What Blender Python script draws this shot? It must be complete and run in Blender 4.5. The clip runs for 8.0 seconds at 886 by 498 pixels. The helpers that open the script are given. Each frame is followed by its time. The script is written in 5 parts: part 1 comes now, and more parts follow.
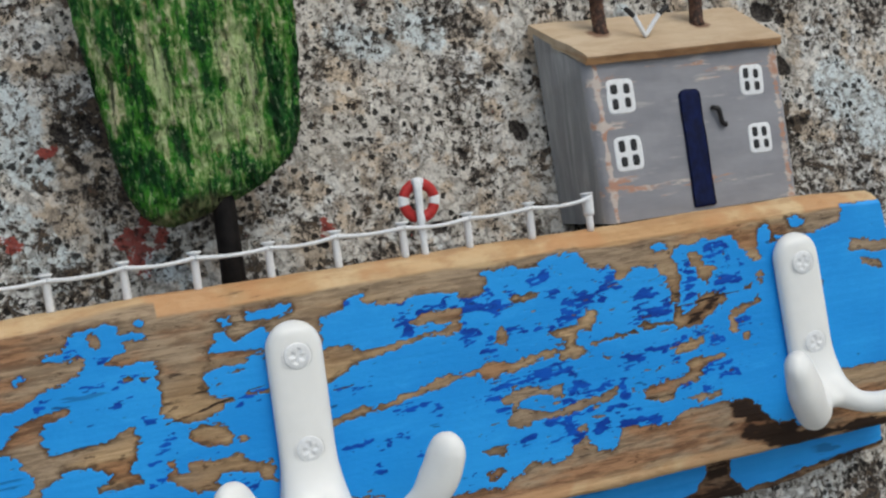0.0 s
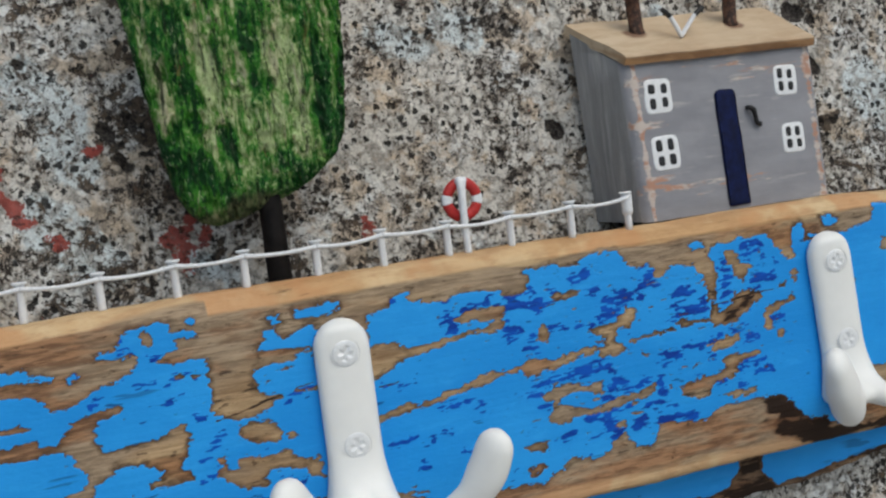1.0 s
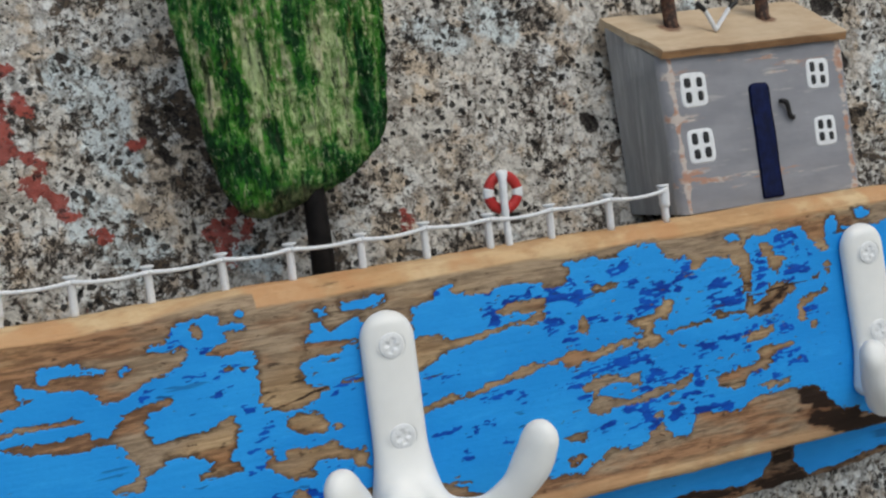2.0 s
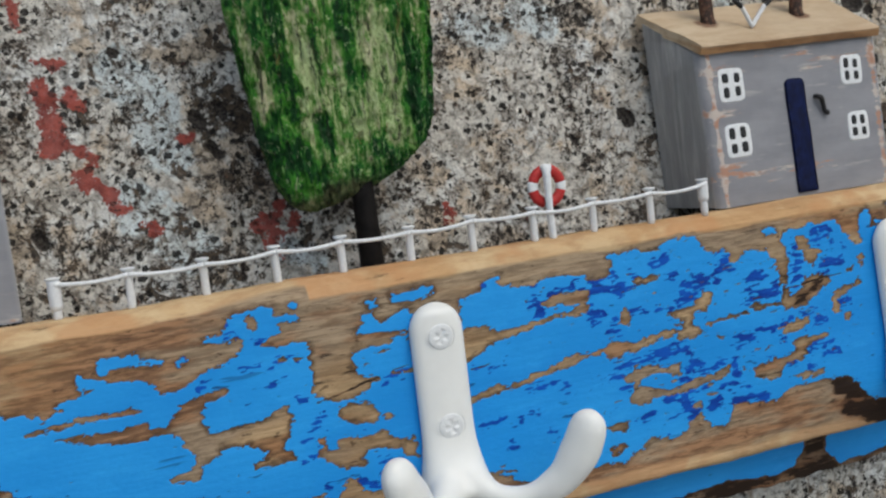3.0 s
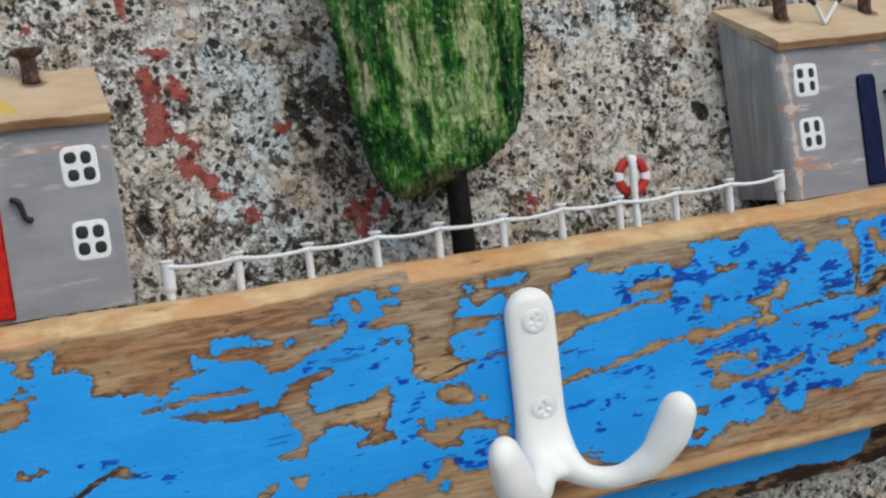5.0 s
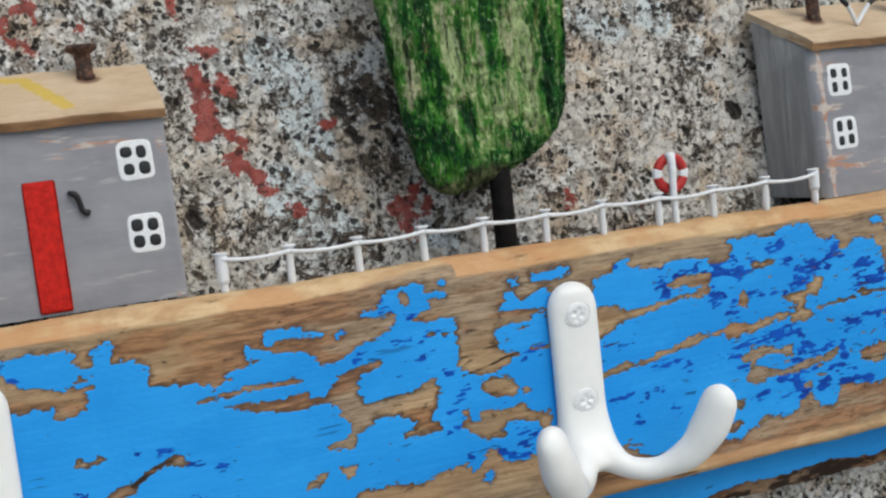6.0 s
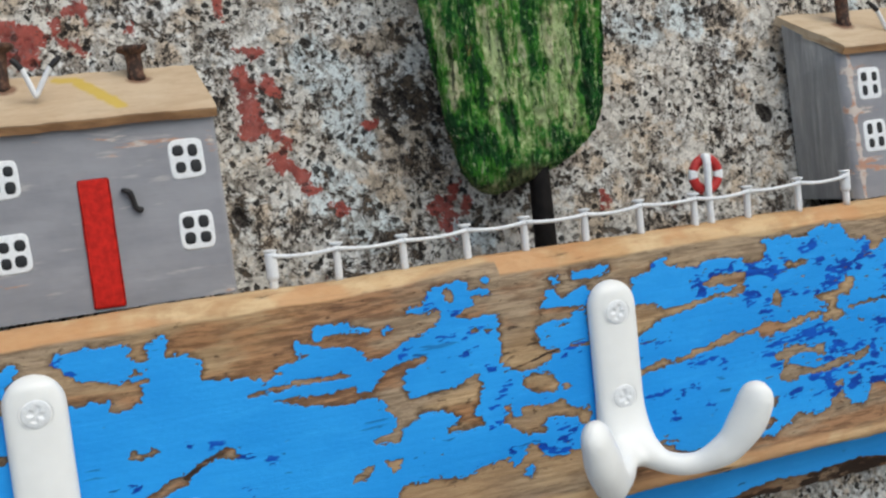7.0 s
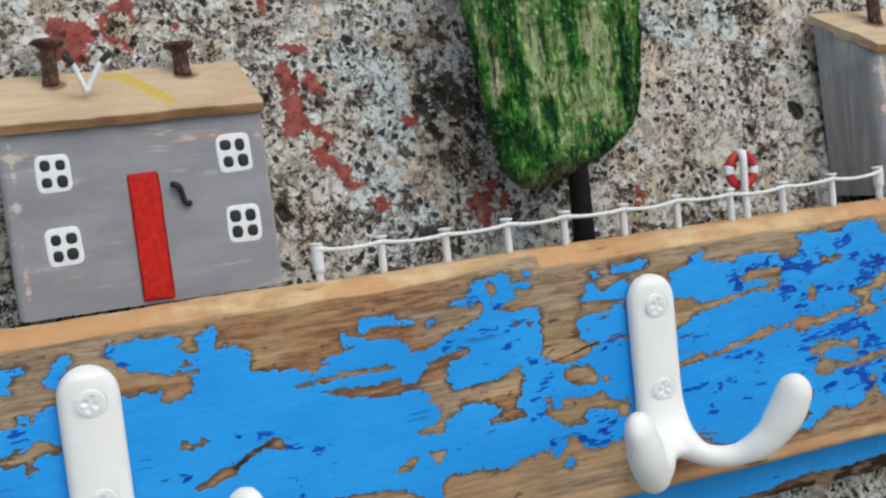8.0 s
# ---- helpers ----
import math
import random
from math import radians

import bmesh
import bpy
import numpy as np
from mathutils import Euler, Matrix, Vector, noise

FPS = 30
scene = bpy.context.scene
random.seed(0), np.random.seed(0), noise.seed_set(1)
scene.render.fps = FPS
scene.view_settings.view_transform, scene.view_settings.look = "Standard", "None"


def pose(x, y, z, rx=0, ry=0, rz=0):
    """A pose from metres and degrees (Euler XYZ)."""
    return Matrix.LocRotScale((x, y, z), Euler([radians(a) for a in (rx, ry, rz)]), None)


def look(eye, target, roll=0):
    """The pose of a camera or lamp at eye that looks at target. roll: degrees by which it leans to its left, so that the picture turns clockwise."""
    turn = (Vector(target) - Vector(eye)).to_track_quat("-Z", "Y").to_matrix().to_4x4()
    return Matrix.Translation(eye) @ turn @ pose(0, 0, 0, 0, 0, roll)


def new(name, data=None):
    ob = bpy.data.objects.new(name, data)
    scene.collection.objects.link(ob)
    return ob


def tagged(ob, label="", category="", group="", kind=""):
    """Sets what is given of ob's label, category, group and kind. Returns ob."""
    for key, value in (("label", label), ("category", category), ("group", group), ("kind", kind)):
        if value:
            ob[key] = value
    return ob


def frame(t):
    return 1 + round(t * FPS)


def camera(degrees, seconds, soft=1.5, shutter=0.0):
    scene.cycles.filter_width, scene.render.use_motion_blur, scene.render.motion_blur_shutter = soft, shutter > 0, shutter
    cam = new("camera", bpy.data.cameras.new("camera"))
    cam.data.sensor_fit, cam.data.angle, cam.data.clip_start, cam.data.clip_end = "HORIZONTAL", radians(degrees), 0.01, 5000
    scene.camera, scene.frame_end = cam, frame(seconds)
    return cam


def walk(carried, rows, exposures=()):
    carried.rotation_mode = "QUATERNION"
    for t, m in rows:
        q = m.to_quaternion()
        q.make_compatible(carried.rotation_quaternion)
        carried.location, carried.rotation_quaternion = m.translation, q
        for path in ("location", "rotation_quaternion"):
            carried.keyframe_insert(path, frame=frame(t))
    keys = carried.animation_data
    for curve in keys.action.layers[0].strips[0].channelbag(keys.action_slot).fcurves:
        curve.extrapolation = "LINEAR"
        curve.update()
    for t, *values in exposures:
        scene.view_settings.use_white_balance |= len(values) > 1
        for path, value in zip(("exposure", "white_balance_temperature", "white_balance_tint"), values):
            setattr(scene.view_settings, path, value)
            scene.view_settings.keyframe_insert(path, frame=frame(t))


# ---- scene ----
cam = camera(41.01, 8.0, soft=2.35)
PATH = [
    (0, (-0.06129, -0.31318, 0.02958), (0.06799, 0.06370, -0.00575), -7.164),
    (0.5, (-0.06991, -0.31255, 0.03150), (0.06157, 0.06346, -0.00496), -7.095),
    (1, (-0.07709, -0.31110, 0.03350), (0.05579, 0.06423, -0.00482), -7.038),
    (1.5, (-0.08421, -0.30942, 0.03485), (0.05016, 0.06519, -0.00527), -7.058),
    (3, (-0.10906, -0.30737, 0.03918), (0.02990, 0.06497, -0.00611), -6.915),
    (3.5, (-0.11685, -0.30687, 0.03924), (0.02288, 0.06520, -0.00592), -6.869),
    (4, (-0.12460, -0.30636, 0.03975), (0.01574, 0.06544, -0.00573), -6.735),
    (4.5, (-0.13231, -0.30629, 0.04008), (0.00856, 0.06527, -0.00573), -6.618),
    (6, (-0.15487, -0.30729, 0.03880), (-0.01270, 0.06404, -0.00486), -6.338),
    (6.5, (-0.16234, -0.30828, 0.03840), (-0.01974, 0.06304, -0.00384), -6.252),
    (7, (-0.16952, -0.30838, 0.03826), (-0.02622, 0.06277, -0.00307), -6.146),
    (7.5, (-0.17566, -0.30841, 0.03820), (-0.03278, 0.06295, -0.00280), -6.086),
    (8, (-0.18200, -0.30807, 0.03673), (-0.03924, 0.06348, -0.00288), -6.117),
]
walk(cam, [(t, look(eye, target, roll)) for t, eye, target, roll in PATH], exposures=[(0.0, 0.09, 6500, 4), (1.5, 0.02, 6500, 4), (3.5, 0.08, 6500, 4), (4.5, 0.18, 6500, 4), (6.5, 0.30, 6500, 4), (8.0, 0.32, 6500, 4)])

# ---- light ----
world = bpy.data.worlds.new("overcast_sky")
scene.world = world
world.use_nodes = True
wn = world.node_tree
sky = wn.nodes.new("ShaderNodeTexSky")
sky.sky_type, sky.sun_disc = "NISHITA", False
sky.sun_elevation, sky.sun_rotation = radians(52), radians(150)
sky.air_density, sky.dust_density, sky.ozone_density = 1.0, 3.0, 1.0
wn.links.new(sky.outputs["Color"], wn.nodes["Background"].inputs["Color"])
wn.nodes["Background"].inputs["Strength"].default_value = 0.142
sun_data = bpy.data.lights.new("sun", "SUN")
sun_data.energy, sun_data.angle, sun_data.color = 0.7, radians(50), (1.0, 0.98, 0.95)
sun = new("sun", sun_data)
sun.matrix_world = look((0.08, -0.70, 0.80), (0, 0, 0))

MM = 0.001


# ---- noise and mask tools ----
def lattice(ix, iy, seed):
    h = (ix.astype(np.int64) * 374761393 + iy.astype(np.int64) * 668265263 + seed * 1442695041) & 0xFFFFFFFF
    h = ((h ^ (h >> 13)) * 1274126177) & 0xFFFFFFFF
    return ((h ^ (h >> 16)) & 0xFFFF) / 65535.0


def soft_noise(x, y, seed=0):
    ix, iy = np.floor(x), np.floor(y)
    fx, fy = x - ix, y - iy
    fx, fy = fx * fx * (3 - 2 * fx), fy * fy * (3 - 2 * fy)
    a, b = lattice(ix, iy, seed), lattice(ix + 1, iy, seed)
    c, d = lattice(ix, iy + 1, seed), lattice(ix + 1, iy + 1, seed)
    return (a + (b - a) * fx) * (1 - fy) + (c + (d - c) * fx) * fy


def layers(x, y, seed=0, octaves=4):
    total, weight, amp = 0.0, 0.0, 1.0
    for k in range(octaves):
        total = total + amp * soft_noise(x * 2 ** k + 17.3 * k, y * 2 ** k + 5.1 * k, seed + k)
        weight, amp = weight + amp, amp * 0.55
    return total / weight * 2 - 1


def strokes(x, z, rows):
    """Signed distance to the nearest brush stroke of (x0, z0, x1, z1, radius); negative inside."""
    best = np.full(np.shape(x), 1e3)
    for x0, z0, x1, z1, r in rows:
        dx, dz = x1 - x0, z1 - z0
        s = np.clip(((x - x0) * dx + (z - z0) * dz) / max(dx * dx + dz * dz, 1e-6), 0, 1)
        best = np.minimum(best, np.hypot(x - x0 - s * dx, z - z0 - s * dz) - r)
    return best


def region(x, z, corners):
    """Signed distance to a closed outline; positive inside."""
    far = np.full(x.shape, 9.0)
    odd = np.zeros(x.shape, dtype=bool)
    for (x0, z0), (x1, z1) in zip(corners, corners[1:] + corners[:1]):
        dx, dz = x1 - x0, z1 - z0
        s = np.clip(((x - x0) * dx + (z - z0) * dz) / max(dx * dx + dz * dz, 1e-6), 0, 1)
        far = np.minimum(far, np.hypot(x - x0 - s * dx, z - z0 - s * dz))
        if dz:
            odd ^= ((z0 > z) != (z1 > z)) & (x < x0 + dx * (z - z0) / dz)
    return np.where(odd, far, -far)


def local(x, z, corners, reach=4.0):
    """The same, worked out only near the outline."""
    px, pz = np.array(corners).T
    near = (x > px.min() - reach) & (x < px.max() + reach) & (z > pz.min() - reach) & (z < pz.max() + reach)
    out = np.full(x.shape, -reach)
    out[near] = region(x[near], z[near], corners)
    return out


def ramp(v, low, high):
    s = np.clip((v - low) / (high - low), 0, 1)
    return s * s * (3 - 2 * s)


# ---- mesh tools ----
def finish(ob, material, parent=None, label="", smooth=False):
    ob.data.materials.append(material)
    if smooth:
        ob.data.polygons.foreach_set("use_smooth", [True] * len(ob.data.polygons))
    if parent is not None:
        ob.parent = parent
    if label:
        tagged(ob, label)
    return ob


def part(name, bm, material, parent=None, label="", smooth=False):
    data = bpy.data.meshes.new(name)
    bm.normal_update()
    bm.to_mesh(data)
    bm.free()
    return finish(new(name, data), material, parent, label, smooth)


def thing(name, x, y, z, label, category, group="", kind=""):
    ob = new(name)
    ob.location = (x * MM, y * MM, z * MM)
    return tagged(ob, label, category, group, kind)


def sheet(name, places, rows, columns, material, parent=None, attributes=None, closed=False, label=""):
    """A grid of rows x columns places; closed: the rows run round a section and the ends are capped."""
    index = np.arange(rows * columns).reshape(rows, columns)
    lower, upper = (index, np.roll(index, -1, axis=0)) if closed else (index[:-1], index[1:])
    quads = np.stack([lower[:, :-1], lower[:, 1:], upper[:, 1:], upper[:, :-1]], axis=-1).reshape(-1, 4)
    faces = quads.tolist()
    if closed:
        faces += [index[:, 0].tolist(), index[::-1, -1].tolist()]
    data = bpy.data.meshes.new(name)
    data.from_pydata(places.reshape(-1, 3).tolist(), [], faces)
    data.update()
    for key, values in (attributes or {}).items():
        data.attributes.new(key, "FLOAT", "POINT").data.foreach_set("value", np.ascontiguousarray(values, dtype=np.float32).ravel())
    ob = finish(new(name, data), material, parent, label, True)
    data.set_sharp_from_angle(angle=radians(50))
    return ob


def block(sx, sy, sz, bevel=0.4, wobble=0.0, cuts=0, seed=0, shape=None):
    """A bevelled block in mm, standing on z = 0, centred in x, its front at y = 0."""
    bm = bmesh.new()
    bmesh.ops.create_cube(bm, size=1)
    for v in bm.verts:
        v.co = Vector((v.co.x * sx, (v.co.y + 0.5) * sy, (v.co.z + 0.5) * sz))
        if shape:
            v.co = Vector(shape(*v.co))
    if cuts:
        bmesh.ops.subdivide_edges(bm, edges=bm.edges[:], cuts=cuts, use_grid_fill=True)
    if bevel:
        sharp = [e for e in bm.edges if len(e.link_faces) == 2 and e.calc_face_angle(0) > 0.6]
        bmesh.ops.bevel(bm, geom=sharp, offset=bevel, segments=2, affect="EDGES", profile=0.6)
    for v in bm.verts:
        if wobble:
            v.co += wobble * noise.noise_vector(v.co * 0.13 + Vector((seed * 7.7, 0, 0)))
        v.co *= MM
    return bm


def tube(points, radii, sides=14, flat=None, steps=6, facing=None):
    """A tube in mm through points, with a radius at each; flat: how thick it is at each point along facing, of 1."""
    n = len(points)
    pts = [Vector(p) for p in points]
    path, rad, fl = [], [], []
    for i in range(n - 1):
        p0, p1, p2, p3 = pts[max(i - 1, 0)], pts[i], pts[i + 1], pts[min(i + 2, n - 1)]
        for k in range(steps + (i == n - 2)):
            s = k / steps
            path.append(0.5 * (2 * p1 + (p2 - p0) * s + (2 * p0 - 5 * p1 + 4 * p2 - p3) * s * s + (3 * p1 - p0 - 3 * p2 + p3) * s ** 3))
            rad.append(radii[i] + (radii[i + 1] - radii[i]) * (s * s * (3 - 2 * s)))
            fl.append(1.0 if not flat else flat[i] + (flat[i + 1] - flat[i]) * s)
    bm = bmesh.new()
    rings, side = [], None
    for i, p in enumerate(path):
        way = (path[min(i + 1, len(path) - 1)] - path[max(i - 1, 0)]).normalized()
        if side is None:
            side = way.orthogonal().normalized()
        side = (side - way * side.dot(way)).normalized()
        up = way.cross(side)
        ring = []
        for k in range(sides):
            a = 2 * math.pi * k / sides
            d = (side * math.cos(a) + up * math.sin(a)) * rad[i]
            if facing is not None:
                d -= facing * d.dot(facing) * (1 - fl[i])
            ring.append(bm.verts.new((p + d) * MM))
        rings.append(ring)
    for a, b in zip(rings, rings[1:]):
        for k in range(sides):
            bm.faces.new((a[k], a[(k + 1) % sides], b[(k + 1) % sides], b[k]))
    bm.faces.new(rings[0][::-1])
    bm.faces.new(rings[-1])
    return bm


def lathe(profile, sides=24, axis="z"):
    """A turned solid in mm from (radius, height) rows, round z or, with axis "y", round -y."""
    bm = bmesh.new()
    rings = []
    for r, h in profile:
        ring = []
        for k in range(sides):
            a = 2 * math.pi * k / sides
            x, y = r * math.cos(a), r * math.sin(a)
            ring.append(bm.verts.new(Vector((x, y, h) if axis == "z" else (x, -h, y)) * MM))
        rings.append(ring)
    for a, b in zip(rings, rings[1:]):
        for k in range(sides):
            bm.faces.new((a[k], a[(k + 1) % sides], b[(k + 1) % sides], b[k]))
    bm.faces.new(rings[0][::-1])
    bm.faces.new(rings[-1])
    return bm


# ---- materials ----
class Nodes:
    """A short way to write node materials."""

    def __init__(self, name, roughness=0.6, metallic=0.0, specular=0.4):
        self.material = bpy.data.materials.new(name)
        self.material.use_nodes = True
        self.tree = self.material.node_tree
        self.shader = self.tree.nodes["Principled BSDF"]
        self.shader.inputs["Roughness"].default_value = roughness
        self.shader.inputs["Metallic"].default_value = metallic
        self.shader.inputs["Specular IOR Level"].default_value = specular

    def add(self, kind, **values):
        node = self.tree.nodes.new(kind)
        for key, value in values.items():
            node.inputs[key.replace("_", " ")].default_value = value
        return node

    def link(self, a, b):
        self.tree.links.new(a, b)

    def place(self, sx=1.0, sy=1.0, sz=1.0):
        coords = self.add("ShaderNodeTexCoord")
        mapping = self.add("ShaderNodeMapping", Scale=(sx, sy, sz))
        self.link(coords.outputs["Object"], mapping.inputs["Vector"])
        return mapping.outputs["Vector"]

    def noise(self, scale, detail=4.0, rough=0.55, stretch=(1, 1, 1), warp=0.0):
        node = self.add("ShaderNodeTexNoise", Scale=scale, Detail=detail, Roughness=rough, Distortion=warp)
        self.link(self.place(*stretch), node.inputs["Vector"])
        return node.outputs["Fac"]

    def cells(self, scale, out="Color", feature="F1", stretch=(1, 1, 1)):
        node = self.add("ShaderNodeTexVoronoi", Scale=scale)
        node.feature = feature
        self.link(self.place(*stretch), node.inputs["Vector"])
        return node.outputs[out]

    def attribute(self, name):
        node = self.add("ShaderNodeAttribute")
        node.attribute_name = name
        return node.outputs["Fac"]

    def step(self, value, low, high, to_low=0.0, to_high=1.0):
        node = self.add("ShaderNodeMapRange")
        node.interpolation_type = "SMOOTHSTEP"
        for key, v in (("From Min", low), ("From Max", high), ("To Min", to_low), ("To Max", to_high)):
            node.inputs[key].default_value = v
        self.link(value, node.inputs["Value"])
        return node.outputs["Result"]

    def sum(self, a, b, operation="ADD"):
        node = self.add("ShaderNodeMath")
        node.operation = operation
        for socket, v in zip(node.inputs, (a, b)):
            if isinstance(v, (int, float)):
                socket.default_value = v
            else:
                self.link(v, socket)
        return node.outputs[0]

    def mix(self, fac, a, b, blend="MIX"):
        node = self.add("ShaderNodeMix")
        node.data_type, node.blend_type = "RGBA", blend
        for socket, v in zip((node.inputs[0], node.inputs[6], node.inputs[7]), (fac, a, b)):
            if isinstance(v, (int, float)):
                socket.default_value = v
            elif isinstance(v, tuple):
                socket.default_value = (*v, 1.0)
            else:
                self.link(v, socket)
        return node.outputs[2]

    def bump(self, height, distance, strength=1.0):
        node = self.add("ShaderNodeBump", Distance=distance, Strength=strength)
        self.link(height, node.inputs["Height"])
        if self.shader.inputs["Normal"].is_linked:
            self.link(self.shader.inputs["Normal"].links[0].from_socket, node.inputs["Normal"])
        self.link(node.outputs["Normal"], self.shader.inputs["Normal"])
        return self

    def colour(self, socket):
        if isinstance(socket, tuple):
            self.shader.inputs["Base Color"].default_value = (*socket, 1)
        else:
            self.link(socket, self.shader.inputs["Base Color"])
        return self

    def rough(self, socket):
        self.link(socket, self.shader.inputs["Roughness"])
        return self


def wood_colour(n, dark, middle, light, scale=60.0, along=0.07):
    grain = n.noise(scale * 5, 6, 0.68, (along, 1, 1), 0.5)
    broad = n.noise(scale * 0.8, 5, 0.65, (along * 3.5, 1, 1), 0.8)
    fine = n.noise(scale * 13, 5, 0.7, (along * 1.3, 1, 1))
    c = n.mix(n.step(broad, 0.36, 0.62), middle, light)
    c = n.mix(n.step(grain, 0.54, 0.38, 0.0, 0.5), c, dark)
    c = n.mix(n.step(fine, 0.52, 0.36, 0.0, 0.32), c, dark)
    c = n.mix(n.step(fine, 0.56, 0.66, 0.0, 0.4), c, light)
    return c, grain, fine


def board_material():
    n = Nodes("painted_driftwood", 0.6, specular=0.22)
    wood, grain, fine = wood_colour(n, (0.165, 0.098, 0.050), (0.335, 0.215, 0.115), (0.48, 0.335, 0.185), 60, 0.11)
    grey = n.noise(30, 3, 0.5, (0.35, 1, 1))
    wood = n.mix(n.step(grey, 0.42, 0.56, 0.0, 0.75), wood, n.mix(n.step(fine, 0.4, 0.6), (0.20, 0.15, 0.105), (0.36, 0.275, 0.19)))
    ruddy = n.noise(55, 4, 0.6, (0.3, 1, 1))
    wood = n.mix(n.step(ruddy, 0.51, 0.61, 0.0, 0.7), wood, n.mix(n.step(fine, 0.4, 0.6), (0.15, 0.060, 0.024), (0.35, 0.160, 0.068)))
    pits = n.step(n.noise(480, 3, 0.6, (0.5, 1, 1)), 0.64, 0.70)
    wood = n.mix(n.sum(pits, 0.7, "MULTIPLY"), wood, (0.055, 0.030, 0.016))
    fresh_wood, _, _ = wood_colour(n, (0.37, 0.20, 0.09), (0.52, 0.32, 0.155), (0.62, 0.46, 0.265), 22, 0.35)
    rosy = n.noise(26, 3, 0.55, (0.9, 1, 1))
    fresh_wood = n.mix(n.step(rosy, 0.52, 0.58, 0.0, 0.6), fresh_wood, (0.50, 0.25, 0.11))
    wood = n.mix(n.attribute("fresh"), wood, fresh_wood)
    soak = n.sum(n.attribute("stain"), n.sum(n.sum(n.noise(230, 5, 0.7, (0.16, 1, 1), 0.3), 0.5, "SUBTRACT"), 3.2, "MULTIPLY"))
    wood = n.mix(n.sum(n.step(n.attribute("stain"), 0.0, 0.5), 0.6, "MULTIPLY"), wood, (0.115, 0.050, 0.022))
    wood = n.mix(n.step(soak, 0.34, 0.72, 0.0, 0.97), wood, (0.018, 0.009, 0.005))
    fray = n.sum(n.noise(600, 4, 0.7, (0.6, 1, 1)), 0.5, "SUBTRACT")
    edge = n.sum(n.attribute("paint"), n.sum(fray, 1.0, "MULTIPLY"), "ADD")
    # bare wood turns darker towards the paint's edge, with a thin line along it
    edge_dark = n.sum(n.step(edge, -1.9, -0.05), n.step(n.noise(70, 4, 0.6, (0.5, 1, 1)), 0.40, 0.62, 0.12, 0.92), "MULTIPLY")
    edge_dark = n.sum(edge_dark, n.step(edge, -0.50, -0.12, 0.0, 0.85), "MAXIMUM")
    wood = n.mix(edge_dark, wood, (0.060, 0.034, 0.018))
    tone = n.noise(35, 4, 0.6, (0.5, 1, 1))
    blue = n.mix(n.step(tone, 0.3, 0.7), (0.014, 0.255, 0.69), (0.026, 0.325, 0.79))
    brushed = n.noise(300, 4, 0.65, (0.3, 1, 1))
    blue = n.mix(n.step(brushed, 0.56, 0.72, 0.0, 0.4), blue, (0.04, 0.37, 0.83))
    deep = n.step(n.sum(n.attribute("deep"), n.sum(fray, 2.2, "MULTIPLY")), -0.06, 0.06)
    blue = n.mix(deep, blue, n.mix(n.step(brushed, 0.4, 0.6), (0.001, 0.040, 0.29), (0.002, 0.085, 0.47)))
    nick = n.step(n.noise(330, 3, 0.6, (0.22, 1, 1)), 0.695, 0.72)
    blue = n.mix(n.sum(nick, 0.75, "MULTIPLY"), blue, (0.004, 0.035, 0.15))
    hair = n.noise(190, 4, 0.6, (0.10, 1, 1), 0.3)
    hairline = n.sum(n.step(hair, 0.648, 0.668), n.step(n.noise(40, 2, 0.5), 0.48, 0.55), "MULTIPLY")
    blue = n.mix(n.sum(hairline, 0.45, "MULTIPLY"), blue, (0.004, 0.030, 0.11))
    cover = n.step(edge, -0.05, 0.05)
    n.colour(n.mix(cover, wood, blue))
    n.rough(n.step(cover, 0, 1, 0.75, 0.45))
    n.bump(cover, 0.00014, 0.9)
    n.bump(n.sum(grain, n.step(cover, 0, 1, 1.0, 0.15), "MULTIPLY"), 0.0006, 0.6)
    n.bump(n.noise(1000, 4, 0.65, (0.5, 1, 1)), 0.00016, 0.6)
    return n.material


